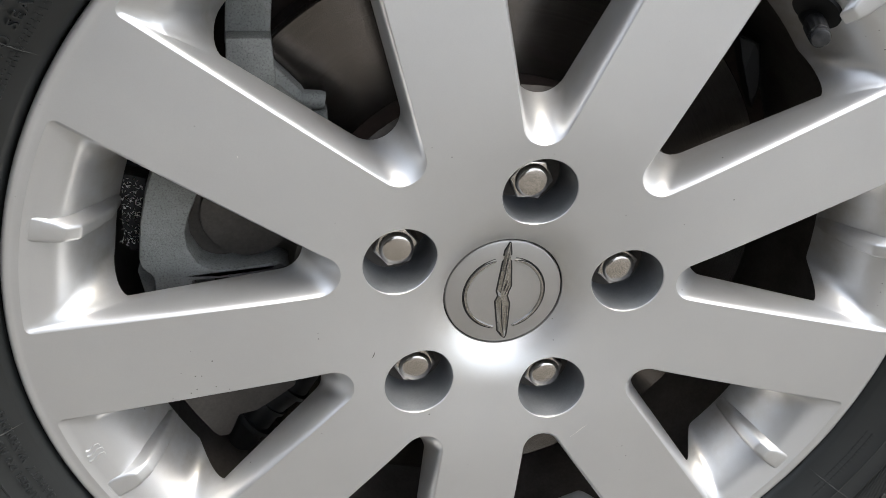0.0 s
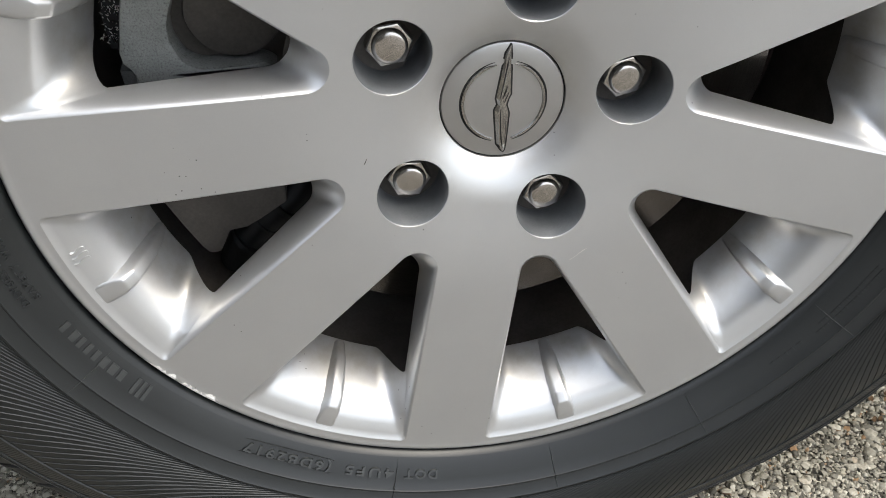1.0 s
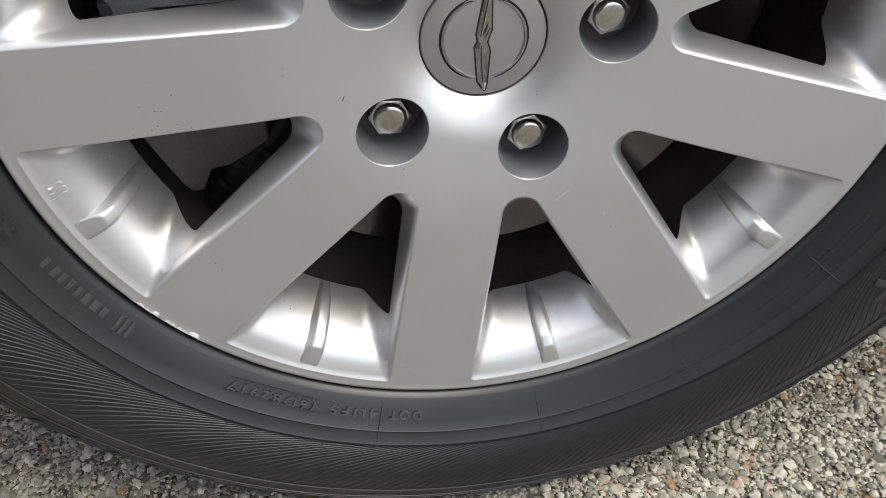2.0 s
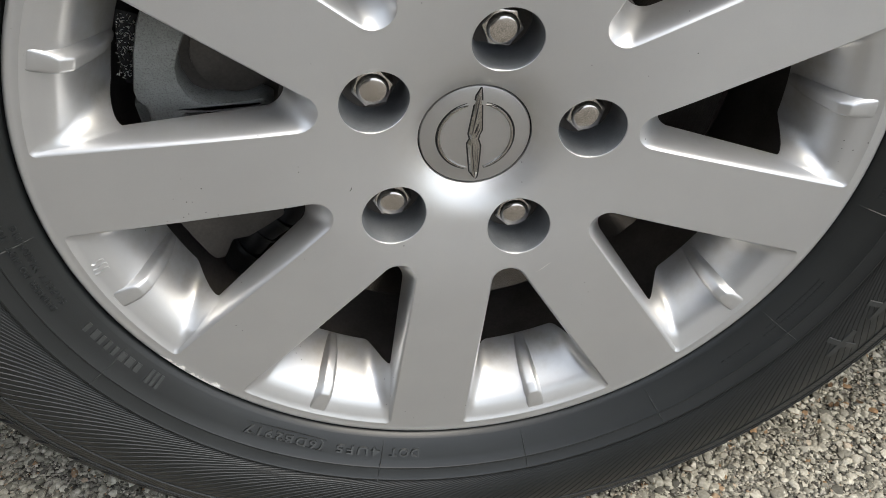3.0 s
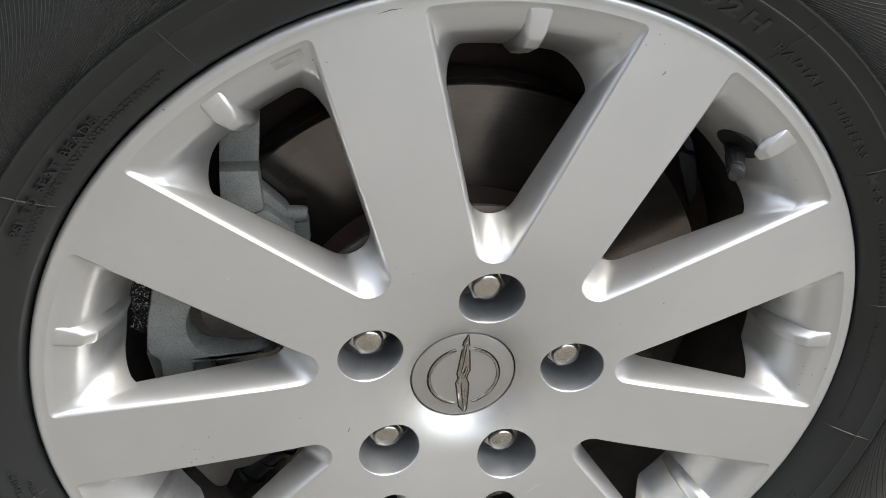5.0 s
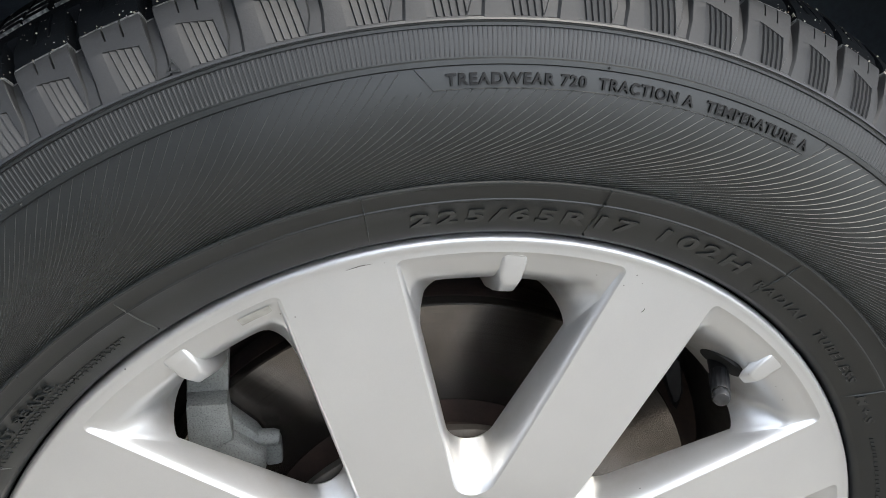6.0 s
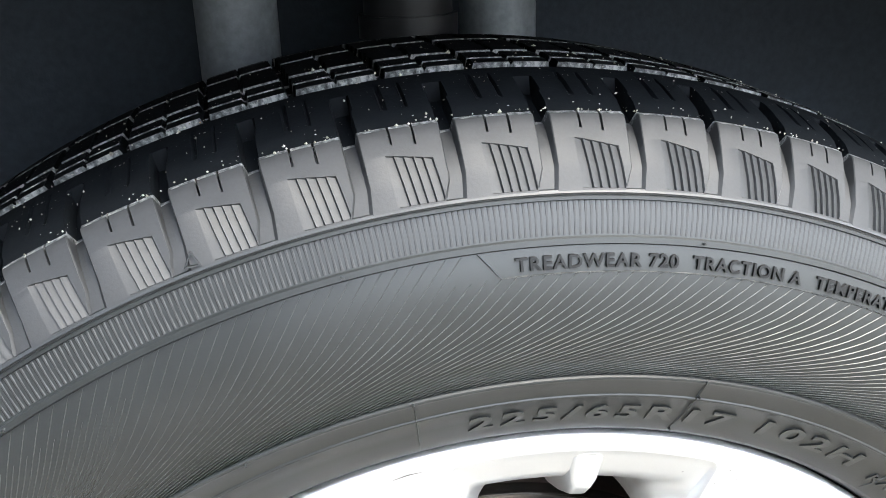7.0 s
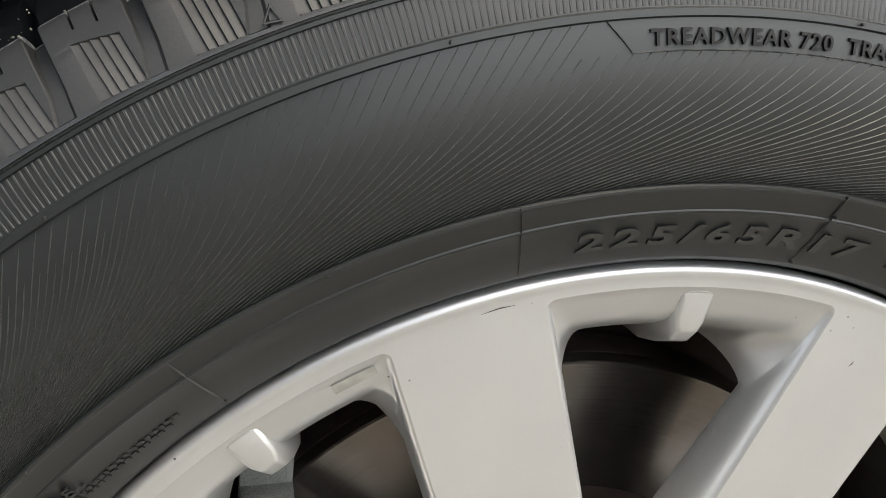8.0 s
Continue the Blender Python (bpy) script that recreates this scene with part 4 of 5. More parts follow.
# thin mould lines across the bead band, and vent stubs
for a in (98.0, 76.0, 120.5, 143.0, -172.8, -150.6, -104.8, -81.3, -59.2, -36.0, -13.5, 9.0, 31.5, 53.8):
    verts, faces = [], []
    ridge_strip(verts, faces, [(r, a) for r in (0.2400, 0.2470, 0.2540, 0.2610, 0.2670)], 0.00038, 0.0009)
    part("mould_line", make_mesh("mould_line", verts, faces, PALELINE), tyre)
verts, faces = [], []
tri = [(0.3366, 107.35), (0.3326, 107.95), (0.3318, 107.05)]


def shoulder_depth(r):
    return float(np.interp(r, [q[0] for q in SHOULDER], [q[1] for q in SHOULDER]))


for (r0, a0), (r1, a1) in zip(tri, tri[1:] + tri[:1]):
    b = len(verts)
    for r, a in ((r0, a0), (r1, a1)):
        rm, am = 0.3337, 107.45
        for k, h in ((1.0, 0.0), (0.92, 0.0006), (0.70, 0.0006), (0.62, 0.0)):
            rr, aa = rm + (r - rm) * k, am + (a - am) * k
            verts.append(polar(rr, aa, shoulder_depth(rr) - 0.0002 - h))
    faces += [(b + j, b + 1 + j, b + 5 + j, b + 4 + j) for j in range(3)]
part("wear_mark", make_mesh("wear_mark", verts, faces, RUBBERLINE, False), tyre, "small raised triangle on the shoulder")
rng = random.Random(11)
for r, a in ((0.2676, 76.1), (0.2605, 76.0), (0.2410, 75.9), (0.2676, 98.0), (0.3162, 100.4), (0.3162, 120.0), (0.3162, 79.2), (0.2676, 110), (0.2410, 120.6), (0.2676, -150.6), (0.2676, -104.8), (0.2676, 131), (0.2560, -104.8)):
    p0 = Vector(polar(r, a, smooth_depth(r) + 0.0005))
    p1 = p0 + Vector((rng.uniform(-1, 1) * 0.0004, -0.0026, rng.uniform(-1, 1) * 0.0006))
    v, f = tube([p0, (p0 + p1) / 2, p1], [0.0006, 0.0005, 0.0004], 8)
    part("vent_stub", make_mesh("vent_stub", v, f, RUBBERLINE), tyre)

# ---- brake disc ----
disc = holder("brake_disc", (0, 0.065, ZC), "worn brown-grey steel brake disc with a rusty edge", "brake disc")
v, f = lathe([(0.103, 0.0575), (0.160, 0.0570), (0.1645, 0.0570), (0.1652, 0.0578), (0.1652, 0.066), (0.160, 0.0665)], 144)
part("friction_ring", make_mesh("friction_ring", v, f, DISC, True, 40), disc)
v, f = lathe([(0.050, 0.043), (0.082, 0.043), (0.086, 0.046), (0.088, 0.0565), (0.103, 0.0578)], 96)
part("disc_hat", make_mesh("disc_hat", v, f, RUST, True, 40), disc, "rust-brown disc hat")
v, f = lathe([(0.160, 0.0668), (0.1652, 0.0672), (0.1656, 0.0700), (0.1652, 0.0850), (0.100, 0.0860)], 96)
part("rear_ring", make_mesh("rear_ring", v, f, RUST, True, 40), disc, "rusty rear disc ring")
v, f = lathe([(0.10, 0.094), (0.176, 0.094), (0.184, 0.088), (0.186, 0.086)], 96)
part("dust_shield", make_mesh("dust_shield", v, f, RUST, True, 40), disc, "dark rusty dust shield")

# ---- brake caliper ----
caliper = holder("brake_caliper", (-0.16, 0.05, ZC), "cast grey iron brake caliper bridging the disc", "brake caliper")


def outline(points):
    """(radius, angle) corners as (x, z) in world coordinates."""
    out = []
    for r, a in points:
        p = polar(r, a, 0)
        out.append((p[0], p[2]))
    return out


# main body with the arch of the piston window cut into it
upper = [(0.1830, 152), (0.1832, 159.5), (0.1830, 165.3), (0.1830, 171.6), (0.1816, 173.2), (0.1763, 174.8), (0.1760, 177.8), (0.1762, 181.5), (0.1571, 180.0), (0.1571, 175.8), (0.1347, 175.4), (0.1078, 172.6), (0.1160, 170.6), (0.1241, 171.8), (0.1451, 173.4), (0.1536, 172.2), (0.1594, 168.7), (0.1612, 165.8), (0.1608, 162.7), (0.1590, 156)]
bm = prism(outline(upper), 0.034, 0.054, 0.0034)
part("caliper_body", bm_mesh("caliper_body", bm, CAST), caliper)
lower = [(0.1856, 190), (0.1856, 198.4), (0.1845, 203.9), (0.1843, 209.3), (0.1836, 211.0), (0.1780, 211.9), (0.1704, 210.3), (0.1657, 209.1), (0.1560, 210.4), (0.1481, 210.4), (0.1403, 210.3), (0.1285, 210.0), (0.1200, 200), (0.1400, 188)]
bm = prism(outline(lower), 0.036, 0.054, 0.0022)
# dark metal in place of cast iron paints shade on the foot
part("caliper_foot", bm_mesh("caliper_foot", bm, BARREL), caliper, "lower foot of the caliper, shade painted into its dark colour")
bm = prism(outline([(0.186, 176), (0.186, 196), (0.150, 194), (0.150, 176)]), 0.048, 0.060, 0.002)
part("caliper_bridge", bm_mesh("caliper_bridge", bm, CAST), caliper)
bm = prism(outline([(0.168, 152), (0.170, 164), (0.165, 172), (0.150, 176), (0.100, 178), (0.098, 158), (0.120, 146)]), 0.050, 0.056, 0.0015)
part("brake_pad", bm_mesh("brake_pad", bm, BARREL), caliper, "dark brake pad backing plate")
cx, cz = polar(0.133, 161.5, 0)[::2]
bm = prism(circle(0.0235, 32, cx, cz), 0.042, 0.056, 0.002)
# the same dark metal paints the shade round the piston
part("piston_housing", bm_mesh("piston_housing", bm, BARREL), caliper, "round piston, shade painted into its dark colour")
# rough-faced mounting lug in the gap by the rim
FLECK = varied("flecked_casting", (0.012, 0.012, 0.012), (0.03, 0.03, 0.03), 300, (0.5, 0.8), 0.2, 0.0, 0.0006, 700)
bm = prism(outline([(0.1960, 161), (0.1840, 161), (0.1840, 168), (0.1850, 174), (0.1900, 174), (0.1935, 169)]), 0.058, 0.070, 0.001)
part("mounting_lug", bm_mesh("mounting_lug", bm, FLECK), caliper, "dark lug with a rough flecked face")
grit = random.Random(17)
verts, faces = [], []
for i in range(150):
    p = Vector(polar(grit.uniform(0.1845, 0.1945), grit.uniform(161.5, 173), 0.0578))
    d = Vector((grit.uniform(-1, 1), 0, grit.uniform(-1, 1))).normalized() * grit.uniform(0.0003, 0.0013)
    n = Vector((-d.z, 0, d.x)).normalized() * grit.uniform(0.00015, 0.0004)
    b = len(verts)
    verts += [p - d, p + n, p + d, p - n, p + Vector((0, -0.0006, 0))]
    faces += [(b, b + 1, b + 4), (b + 1, b + 2, b + 4), (b + 2, b + 3, b + 4), (b + 3, b, b + 4)]
tagged(part("lug_flecks", make_mesh("lug_flecks", verts, faces, BAREMETAL, False), caliper, "pale chips on the lug's face"), kind="stuff")
# bracket above
bm = prism(outline([(0.2080, 125.5), (0.2020, 119.5), (0.1653, 129.9), (0.1803, 134.7)]), 0.046, 0.070, 0.0015)
part("bracket_arm", bm_mesh("bracket_arm", bm, CAST), caliper, "square cast bracket arm")
bm = prism(outline([(0.1841, 132.9), (0.1701, 128.2), (0.1525, 133.5), (0.1576, 137.6), (0.1640, 141), (0.1725, 137.3)]), 0.034, 0.050, 0.0014)
part("bracket_boss", bm_mesh("bracket_boss", bm, CAST), caliper)
bm = prism(outline([(0.1590, 138.5), (0.1513, 133.7), (0.1304, 133.5), (0.1254, 136.2), (0.1360, 144)]), 0.036, 0.050, 0.0014)
part("bracket_web", bm_mesh("bracket_web", bm, CAST), caliper)
bm = prism(outline([(0.1600, 131.6), (0.1399, 131.8), (0.1301, 133.2), (0.1269, 136.2), (0.1482, 137.2)]), 0.044, 0.056, 0.002)
part("bracket_shoulder", bm_mesh("bracket_shoulder", bm, CAST), caliper)
v, f = tube([polar(0.1420, 135.2, 0.048), polar(0.1300, 130.8, 0.048), polar(0.1284, 130.3, 0.048)], [0.0046, 0.0046, 0.0040], 20)
part("slide_pin", make_mesh("slide_pin", v, f, CAST, True, 50), caliper, "short round slide pin")
bm = prism(outline([(0.1297, 134.5), (0.1241, 131.2), (0.1138, 136.1), (0.1205, 139.4)]), 0.048, 0.060, 0.0025)
part("pin_lug", bm_mesh("pin_lug", bm, CAST), caliper)
# black hose and clip below
hose = holder("brake_hose", polar(0.15, 214, 0.06), "black ribbed rubber brake hose behind the wheel", "hose")
v, f = tube([polar(0.190, 219, 0.062), polar(0.172, 216, 0.056), polar(0.154, 214, 0.052), polar(0.136, 214, 0.055), polar(0.118, 213, 0.062)], [0.009, 0.0105, 0.0095, 0.0105, 0.009], 16)
part("hose_sleeve", make_mesh("hose_sleeve", v, f, BLACKPLASTIC), hose)
for k, (r, a) in enumerate(((0.170, 216), (0.154, 214), (0.138, 214))):
    p = Vector(polar(r, a, 0.054))
    d = Vector(polar(0.136, 214, 0.054)) - Vector(polar(0.172, 216, 0.054))
    v, f = tube([p - d * 0.04, p + d * 0.04], 0.0122, 18)
    part("hose_clamp", make_mesh("hose_clamp", v, f, BLACKPLASTIC), hose)
# folded black flap beyond the disc's edge
bm = prism(outline([(0.178, 39.5), (0.1865, 35.2), (0.1775, 28.0), (0.1690, 24.5), (0.1700, 30.0)]), 0.062, 0.068, 0.001)
bmesh.ops.subdivide_edges(bm, edges=bm.edges[:], cuts=3, use_grid_fill=True)
crumple = random.Random(4)
for q in bm.verts:
    q.co.y += crumple.uniform(-0.0012, 0.0012)
flap = holder("splash_flap", polar(0.178, 34, 0.065), "crumpled black plastic flap beside the brake disc", "flap")
part("flap_sheet", bm_mesh("flap_sheet", bm, GAP, False), flap)
# knuckle behind the disc, mostly in shade
knuckle = holder("steering_knuckle", (0, 0.13, ZC), "dark cast steering knuckle behind the brake disc", "knuckle")
bm = prism(circle(0.075, 24, 0, ZC), 0.10, 0.18, 0.006)
part("knuckle_hub", bm_mesh("knuckle_hub", bm, LINER), knuckle)
bm = prism([(-0.10, ZC - 0.05), (0.05, ZC - 0.11), (0.06, ZC + 0.10), (-0.09, ZC + 0.13)], 0.13, 0.17, 0.006)
part("knuckle_arm", bm_mesh("knuckle_arm", bm, LINER), knuckle)

# ---- wheel well, struts and the body side ----
def arch_point(a, out, y):
    """A point on the wheel arch: flatter and wider than the tyre."""
    c, s = math.cos(a), math.sin(a)
    k = (abs(c / (0.56 + out)) ** 2.6 + abs(s / (0.408 + out)) ** 2.6) ** (-1 / 2.6)
    return (k * c, y, ZC + k * s)


v, f = [], []
n = 48
for i in range(n + 1):
    a = radians(-12 + 204 * i / n)
    for r, y in ((0.000, -0.032), (0.008, -0.030), (0.018, 0.01), (0.028, 0.20), (0.028, 0.36)):
        v.append(arch_point(a, r, y))
for i in range(n):
    for j in range(4):
        f.append((i * 5 + j, (i + 1) * 5 + j, (i + 1) * 5 + j + 1, i * 5 + j + 1))
well = new("wheel_well", make_mesh("wheel_well", v, f, LINER))
tagged(well, "dark moulded plastic wheel arch liner over the tyre", "wheel arch", kind="structure")
bm = bmesh.new()
bmesh.ops.create_cube(bm, size=1)
for q in bm.verts:
    q.co = (q.co.x * 3.2, 0.375 + q.co.y * 0.02, 0.57 + q.co.z * 0.88)
inner = new("wall_inner", bm_mesh("wall_inner", bm, LINER))
tagged(inner, "dark inner panel behind the wheel", "inner panel", kind="structure")


def strut(x, y, r, z0, z1, mat, name, label):
    th = holder(name, (x, y, z0), label, "strut")
    v, f = tube([(x, y, z0), (x, y, z0 + 0.05), (x, y, z1)], [r * 0.92, r, r], 28)
    part("tube_body", make_mesh("tube_body", v, f, mat), th)
    v, f = tube([(x, y, z0 + 0.055), (x, y, z0 + 0.068)], r * 1.12, 28)
    part("collar", make_mesh("collar", v, f, mat), th)
    return th


strut(-0.090, 0.262, 0.0235, 0.50, 0.80, STRUT, "suspension_strut", "dull grey suspension strut tube in the wheel well")
strut(0.008, 0.25, 0.026, 0.64, 0.80, BLACKPLASTIC, "bump_stop_boot", "black rubber boot in the wheel well")
strut(0.068, 0.275, 0.024, 0.50, 0.80, STRUT, "spring_mount", "dull grey spring mount tube in the wheel well")


def body_side():
    """The car's plain flank round the wheel arch: a sheet with thickness."""
    bm = bmesh.new()
    arch = [arch_point(radians(-14 + 208 * i / 40), 0.004, 0)[::2] for i in range(41)]
    ring = arch[::-1]
    loop = [(1.6, arch[0][1])] + [(1.6, 1.02), (-1.6, 1.02)] + [(-1.6, arch[-1][1])] + ring
    front = [bm.verts.new((x, -0.034, z)) for x, z in loop]
    face = bm.faces.new(front)
    ext = bmesh.ops.extrude_face_region(bm, geom=[face])
    for q in ext["geom"]:
        if isinstance(q, bmesh.types.BMVert):
            q.co.y += 0.03
    bmesh.ops.triangulate(bm, faces=[fc for fc in bm.faces if len(fc.verts) > 4])
    return bm_mesh("wall_body", bm, PAINTBODY, False)


# flank and hood are unseen; they keep sky light out of the wheel well
flank = new("wall_body", body_side())
tagged(flank, "plain grey painted car flank round the wheel arch", "car body", kind="structure")
bm = bmesh.new()
bmesh.ops.create_cube(bm, size=1)
for q in bm.verts:
    q.co = (q.co.x * 3.2, 0.85 + q.co.y * 1.74, 1.02 + q.co.z * 0.04)
top = new("wall_hood", bm_mesh("wall_hood", bm, PAINTBODY, False))
tagged(top, "plain painted car panel closing the wheel well above", "car body", kind="structure")

# unseen floor added to stop light leaking in under the car
bm = bmesh.new()
bmesh.ops.create_cube(bm, size=1)
for q in bm.verts:
    q.co = (q.co.x * 3.2, 1.05 + q.co.y * 1.35, 0.16 + q.co.z * 0.03)
floor_pan = new("wall_underbody", bm_mesh("wall_underbody", bm, LINER, False))
tagged(floor_pan, "unseen dark car underbody panel that blocks light inboard of the wheel", "car body", kind="structure")

for x in (-1.6, 1.6):
    bm = bmesh.new()
    bmesh.ops.create_cube(bm, size=1)
    for q in bm.verts:
        q.co = (x + q.co.x * 0.03, 0.86 + q.co.y * 1.70, 0.60 + q.co.z * 0.86)
    end = new("wall_end", bm_mesh("wall_end", bm, PAINTBODY, False))
    tagged(end, "plain painted panel closing the car body", "car body", kind="structure")

# unseen wall behind the camera, added to darken what the wheel reflects
SURROUND = varied("light_block_wall", (0.085, 0.080, 0.072), (0.12, 0.112, 0.10), 1.5, (0.8, 0.9), 0.0, 0.0, 0.002, 60)
bm = bmesh.new()
bmesh.ops.create_cube(bm, size=1)
for q in bm.verts:
    q.co = (-5.2 + q.co.x * 10.0, -2.7 + q.co.y * 0.2, 1.6 + q.co.z * 3.2)
blocker = new("wall_block_front", bm_mesh("wall_block_front", bm, SURROUND, False))
tagged(blocker, "unseen plain wall added behind the camera to block light", "wall", kind="structure")
# low unseen wall, added to darken the left side
bm = bmesh.new()
bmesh.ops.create_cube(bm, size=1)
for q in bm.verts:
    q.co = (-1.95 + q.co.x * 0.2, 0.0 + q.co.y * 5.0, 0.45 + q.co.z * 0.9)
blocker = new("wall_block_side", bm_mesh("wall_block_side", bm, SURROUND, False))
tagged(blocker, "unseen low wall added on the left to block light", "wall", kind="structure")

# ---- ground ----
bm = bmesh.new()
bmesh.ops.create_grid(bm, x_segments=40, y_segments=40, size=60)
ground = new("ground", bm_mesh("ground", bm, GROUND, False))
ground.location.z = -0.0015
tagged(ground, "pale grey chip-seal asphalt ground", "ground", kind="structure")


def chippings(count, size_from, size_to, power, seed, octa):
    """Set and loose chippings round the tyre, each a small faceted stone."""
    rng = np.random.default_rng(seed)
    if octa:
        unit = np.array([(1, 0, 0), (0, 1, 0), (-1, 0, 0), (0, -1, 0), (0, 0, 1), (0, 0, -1)], float)
        tris = np.array([(0, 1, 4), (1, 2, 4), (2, 3, 4), (3, 0, 4), (1, 0, 5), (2, 1, 5), (3, 2, 5), (0, 3, 5)])
    else:
        bm = bmesh.new()
        bmesh.ops.create_icosphere(bm, subdivisions=1, radius=1.0)
        unit = np.array([q.co[:] for q in bm.verts])
        tris = np.array([[q.index for q in fc.verts] for fc in bm.faces])
        bm.free()
    xs = rng.uniform(0.05, 0.62, count) * rng.choice([-1, 1], count)
    ys = rng.uniform(-0.09, 0.27, count)
    m = count
    size = size_from + (size_to - size_from) * rng.random(m) ** power
    shape = rng.uniform(0.65, 1.35, (m, 1, 3)) * np.array([1, 1, 0.55])
    wob = 1 + rng.uniform(-0.24, 0.24, (m, len(unit), 1))
    v = unit[None] * shape * wob * size[:, None, None]
    t = rng.uniform(0, 2 * PI, m)
    c, s = np.cos(t)[:, None], np.sin(t)[:, None]
    tilt = rng.uniform(-0.25, 0.25, m)[:, None]
    x = v[:, :, 0] * c - v[:, :, 1] * s + xs[:, None]
    y = v[:, :, 0] * s + v[:, :, 1] * c + ys[:, None]
    z = v[:, :, 2] + v[:, :, 0] * tilt + (size * rng.uniform(-0.2, 0.25, m))[:, None]
    verts = np.stack([x, y, z], 2).reshape(-1, 3)
    faces = (tris[None] + (np.arange(m) * len(unit))[:, None, None]).reshape(-1, 3)
    me = bpy.data.meshes.new("chippings")
    me.from_pydata(verts.tolist(), [], faces.tolist())
    me.materials.append(STONE)
    if not octa:
        me.polygons.foreach_set("use_smooth", [True] * len(me.polygons))
        me.set_sharp_from_angle(angle=radians(52))
    return me


stones = new("fine_chippings", chippings(76000, 0.0008, 0.0022, 1.6, 5, True))
tagged(stones, "fine pale and grey stone grit in the asphalt", "gravel", kind="stuff")
stones = new("chippings", chippings(17000, 0.0018, 0.0046, 2.2, 6, False))
tagged(stones, "pale and grey stone chippings in the asphalt", "gravel", kind="stuff")

# dead leaf bits on the ground
LEAF = varied("dead_leaf", (0.11, 0.062, 0.026), (0.06, 0.036, 0.018), 120, (0.6, 0.8), 0.0, 0.0, 0.0003, 400)
rng = random.Random(21)
for i in range(5):
    x, y = 0.355 + rng.gauss(0, 0.012), 0.066 + rng.gauss(0, 0.012)
    leaf = holder("leaf_fragment", (x, y, 0.003), "small curled brown dead leaf fragment on the ground", "leaf", "leaf fragments")
    bm = bmesh.new()
    bmesh.ops.create_grid(bm, x_segments=4, y_segments=3, size=1)
    turn = rng.uniform(0, 2 * PI)
    for q in bm.verts:
        u, w = q.co.x * 0.0032, q.co.y * 0.0020 * (1 - 0.5 * abs(q.co.x))
        q.co = (x + u * math.cos(turn) - w * math.sin(turn), y + u * math.sin(turn) + w * math.cos(turn), 0.0036 + 0.0012 * q.co.x ** 2 + 0.0008 * rng.random())
    bmesh.ops.solidify(bm, geom=bm.faces[:], thickness=0.0003)
    part("blade", bm_mesh("blade", bm, LEAF), leaf)

# ---- marks on the wheel ----
def mark(name, pts, half, mat, lift=0.00015, label=""):
    """A thin uneven mark on the spoke face along (radius, angle) points."""
    verts, faces = [], []
    rng = random.Random(len(pts) + int(abs(pts[0][1])))
    for i, (r, a) in enumerate(pts):
        r0, a0 = pts[max(i - 1, 0)]
        r1, a1 = pts[min(i + 1, len(pts) - 1)]
        t = Vector((r1 - r0, radians(a1 - a0) * r)).normalized()
        e = half * (0.3 if i in (0, len(pts) - 1) else rng.uniform(0.6, 1.3))
        dr, da = -t.y * e, math.degrees(t.x * e / r)
        y = face_depth(r) - lift
        verts += [polar(r + dr, a + da, y), polar(r - dr, a - da, y)]
    faces = [(2 * i, 2 * i + 1, 2 * i + 3, 2 * i + 2) for i in range(len(pts) - 1)]
    return part(name, make_mesh(name, verts, faces, mat, False), wheel, label)


mark("scratch", [(0.0745, -163.0), (0.0733, -163.8), (0.0722, -165.0)], 0.00035, STAIN, 0.00015, "small dark nick")
mark("scratch", [(0.2118, 63.9), (0.2105, 63.9), (0.2092, 64.1)], 0.0004, STAIN)
mark("scratch", [(0.0990, -67.6), (0.0983, -65.4), (0.0970, -62.6), (0.0968, -60.8)], 0.00022, BAREMETAL)
mark("scratch", [(0.1566, 142.4), (0.1560, 142.6)], 0.0006, BAREMETAL)
mark("scratch", [(0.2291, 101.0), (0.2295, 99.5), (0.2292, 98.2)], 0.00018, STAIN)


def kerb_rash():
    """Ragged flakes of scraped metal along the foot of the lip."""
    verts, faces = [], []
    rows = 90
    for i in range(rows + 1):
        a = -146.6 + 13.4 * i / rows
        body = noise.noise((a * 0.55, 3.1, 0.0)) * 0.8 + noise.noise((a * 2.3, 0.7, 0.0)) * 0.55 + 0.55
        wide = 0.0034 * max(0.0, body) * min(1.0, 6 * min(i, rows - i) / rows)
        r_out = 0.2345 - 0.0006 * abs(noise.noise((a * 1.7, 9.0, 0.0)))
        for q in (0.0, 0.34, 0.67, 1.0):
            r = r_out - wide * q
            y = float(np.interp(r, [0.2302, 0.2318, 0.2334, 0.2347, 0.2356], [face_depth(0.2302), -0.0066, -0.0070, -0.0066, -0.0052]))
            verts.append(polar(r, a, y - 0.00018))
        if i and wide > 0.0002:
            faces += [(4 * i - 4 + j, 4 * i - 3 + j, 4 * i + 1 + j, 4 * i + j) for j in range(3)]
    return make_mesh("kerb_rash", verts, faces, BAREMETAL, False)


part("kerb_rash", kerb_rash(), wheel, "scuffed bare metal patch on the rim lip")


def bowl_depth(r):
    return float(np.interp(r, [0.1945, 0.2010, 0.2075, 0.2121, 0.2141, 0.2180, 0.2240, 0.2271], [0.0370, 0.0210, 0.0085, 0.0016, -0.0003, -0.0022, -0.0044, -0.0052]))


# adhesive residue of an old balance weight
verts = []
for r in (0.2248, 0.2222, 0.2196):
    for a in (114.0, 112.7, 111.4, 110.2):
        verts.append(polar(r - 0.0004, a, bowl_depth(r) - 0.0004))
faces = [(i * 4 + j, i * 4 + j + 1, i * 4 + j + 5, i * 4 + j + 4) for i in range(2) for j in range(3)]
part("adhesive_residue", make_mesh("adhesive_residue", verts, faces, TAPE), wheel, "tan patch of old balance weight adhesive")
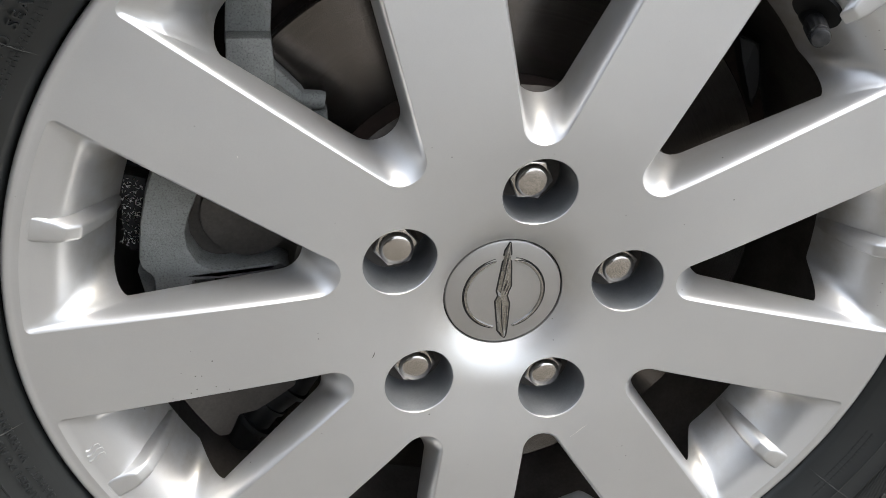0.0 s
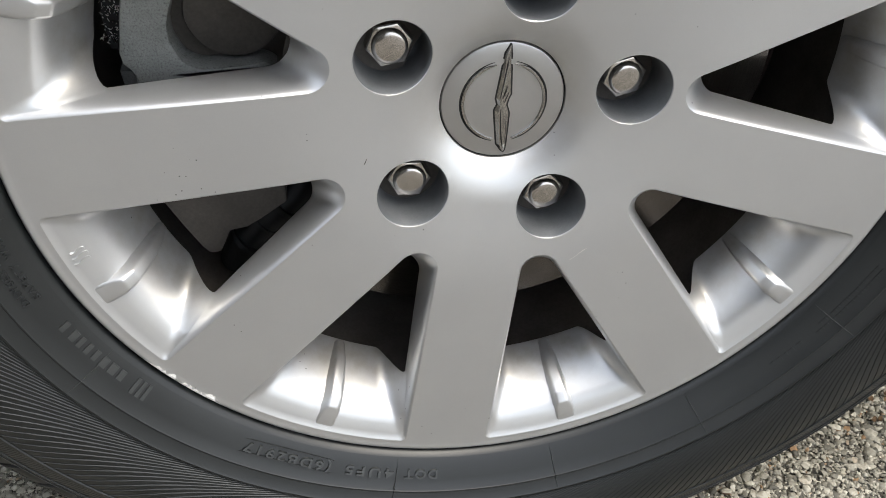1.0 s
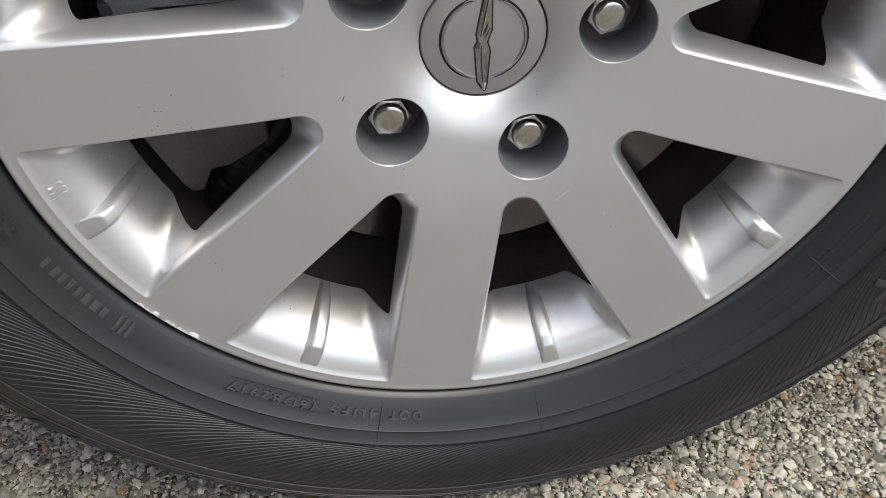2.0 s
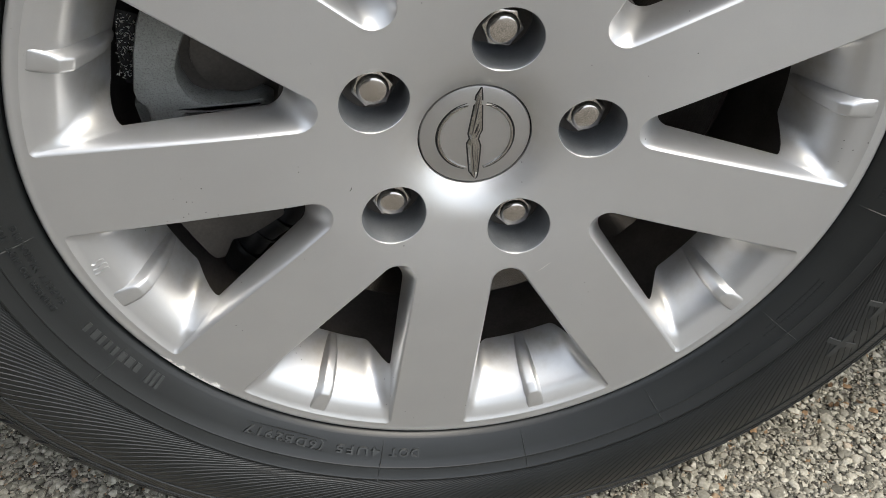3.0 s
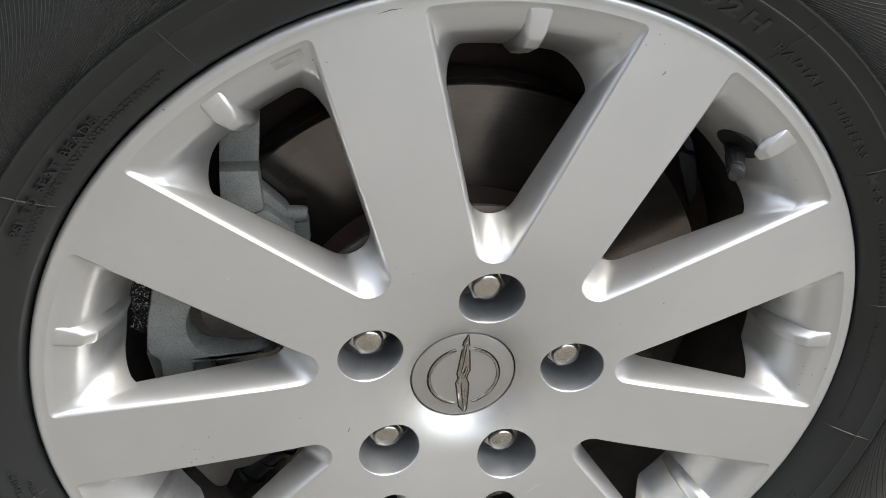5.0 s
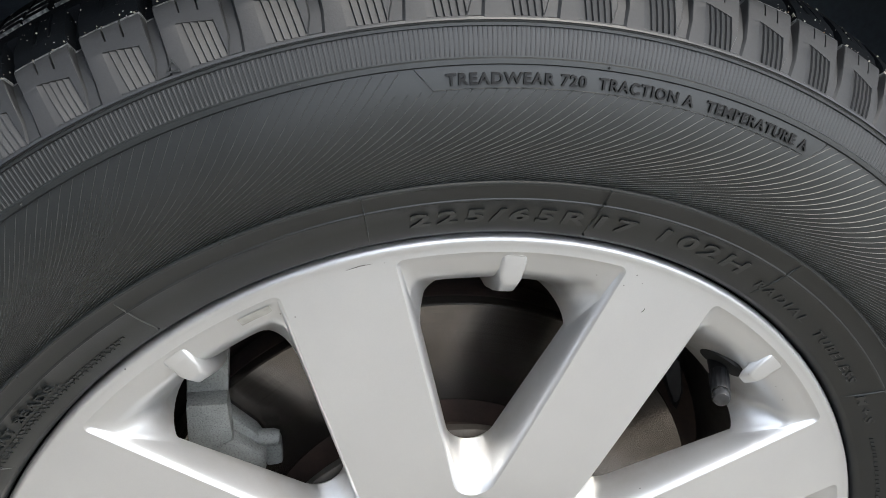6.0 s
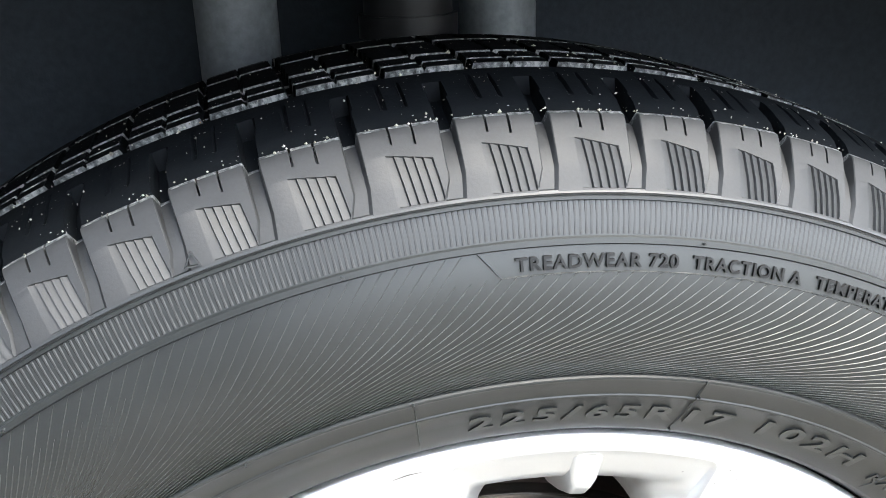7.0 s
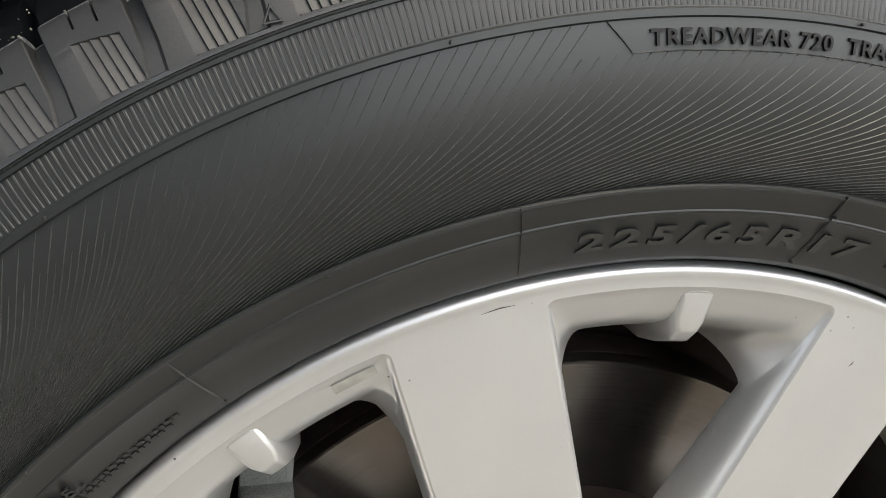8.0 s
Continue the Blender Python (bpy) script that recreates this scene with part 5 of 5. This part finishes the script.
# raised foundry mark: small plain bars
for da, r0, r1, hook in ((-0.8, 0.2172, 0.2238, 1), (0.0, 0.2168, 0.2246, 1), (0.8, 0.2172, 0.2250, 1)):
    verts, faces = [], []
    for i in range(9):
        t = i / 8
        r = r0 + (r1 - r0) * t
        a = -164.4 + da + 0.22 * hook * math.sin(5.5 * (t - 0.5))
        y = bowl_depth(r)
        for q, h in ((-0.26, -0.0004), (-0.16, 0.0011), (0.16, 0.0011), (0.26, -0.0004)):
            verts.append(polar(r, a + q, y - h))
    faces = [(4 * i + j, 4 * i + 1 + j, 4 * i + 5 + j, 4 * i + 4 + j) for i in range(8) for j in range(3)]
    faces += [(0, 1, 2, 3), (35, 34, 33, 32)]
    part("foundry_mark", make_mesh("foundry_mark", verts, faces, SILVER, False), wheel)

# crumbs of grit and dust on the tread, thickest along the block edges
rng = np.random.default_rng(31)
verts, faces = [], []
line = np.array(CROWN)
for i in range(460):
    a = rng.uniform(55, 132)
    near = rng.random() < 0.30
    y = rng.normal(-0.0015, 0.0007) if near else rng.uniform(0.0, 0.095)
    r = float(np.interp(y, line[:, 1], line[:, 0])) - (0.0006 if near else 0.0)
    size = rng.uniform(0.00015, 0.0005) * (2.0 if rng.random() < 0.03 else 1.0)
    c = Vector(polar(r, a, max(y, -0.0035)))
    b = len(verts)
    for d in ((1, 0, 0), (0, 1, 0), (-1, 0, 0), (0, -1, 0), (0, 0, 1), (0, 0, -1)):
        verts.append(c + Vector(d) * size * rng.uniform(0.6, 1.5))
    faces += [tuple(b + q for q in t) for t in ((0, 1, 4), (1, 2, 4), (2, 3, 4), (3, 0, 4), (1, 0, 5), (2, 1, 5), (3, 2, 5), (0, 3, 5))]
tagged(part("tread_grit", make_mesh("tread_grit", verts, faces, STONE, False), tyre, "pale crumbs of grit on the tread"), kind="stuff")

# ---- tread blocks: three pitch lengths in an uneven sequence round the tyre ----
SIZES = (4.25, 4.60, 5.00)
TILES = [tread_tile(q) for q in SIZES]
ORDER = [1, 1, 2, 2, 2, 2, 1, 1, 0, 0, 0, 0, 1, 1, 2, 2, 1, 0, 0, 1, 2, 2, 1, 0, 0, 1, 1, 2, 2, 2, 1, 0, 0, 0, 1, 2, 2, 1, 1, 0, 0, 1, 2, 2, 2, 1, 0, 0, 1, 1, 2, 2, 1, 0, 0, 0, 1, 2, 2, 1, 1, 0, 1, 2, 2, 1, 0, 0, 1, 2, 2, 1, 0, 0, 1, 1, 1, 0]
at, start = 112.5, 112.5
for k in ORDER:
    if start - at + SIZES[k] > 360.6:
        break
    ob = new("tread_block", TILES[k])
    ob.matrix_basis = Matrix.Translation((0, 0, ZC)) @ Matrix.Rotation(radians(90.85 + SIZES[k] / 2 - at), 4, "Y")
    ob.parent = tyre
    ob.matrix_parent_inverse = tyre.matrix_world.inverted()
    at -= SIZES[k]
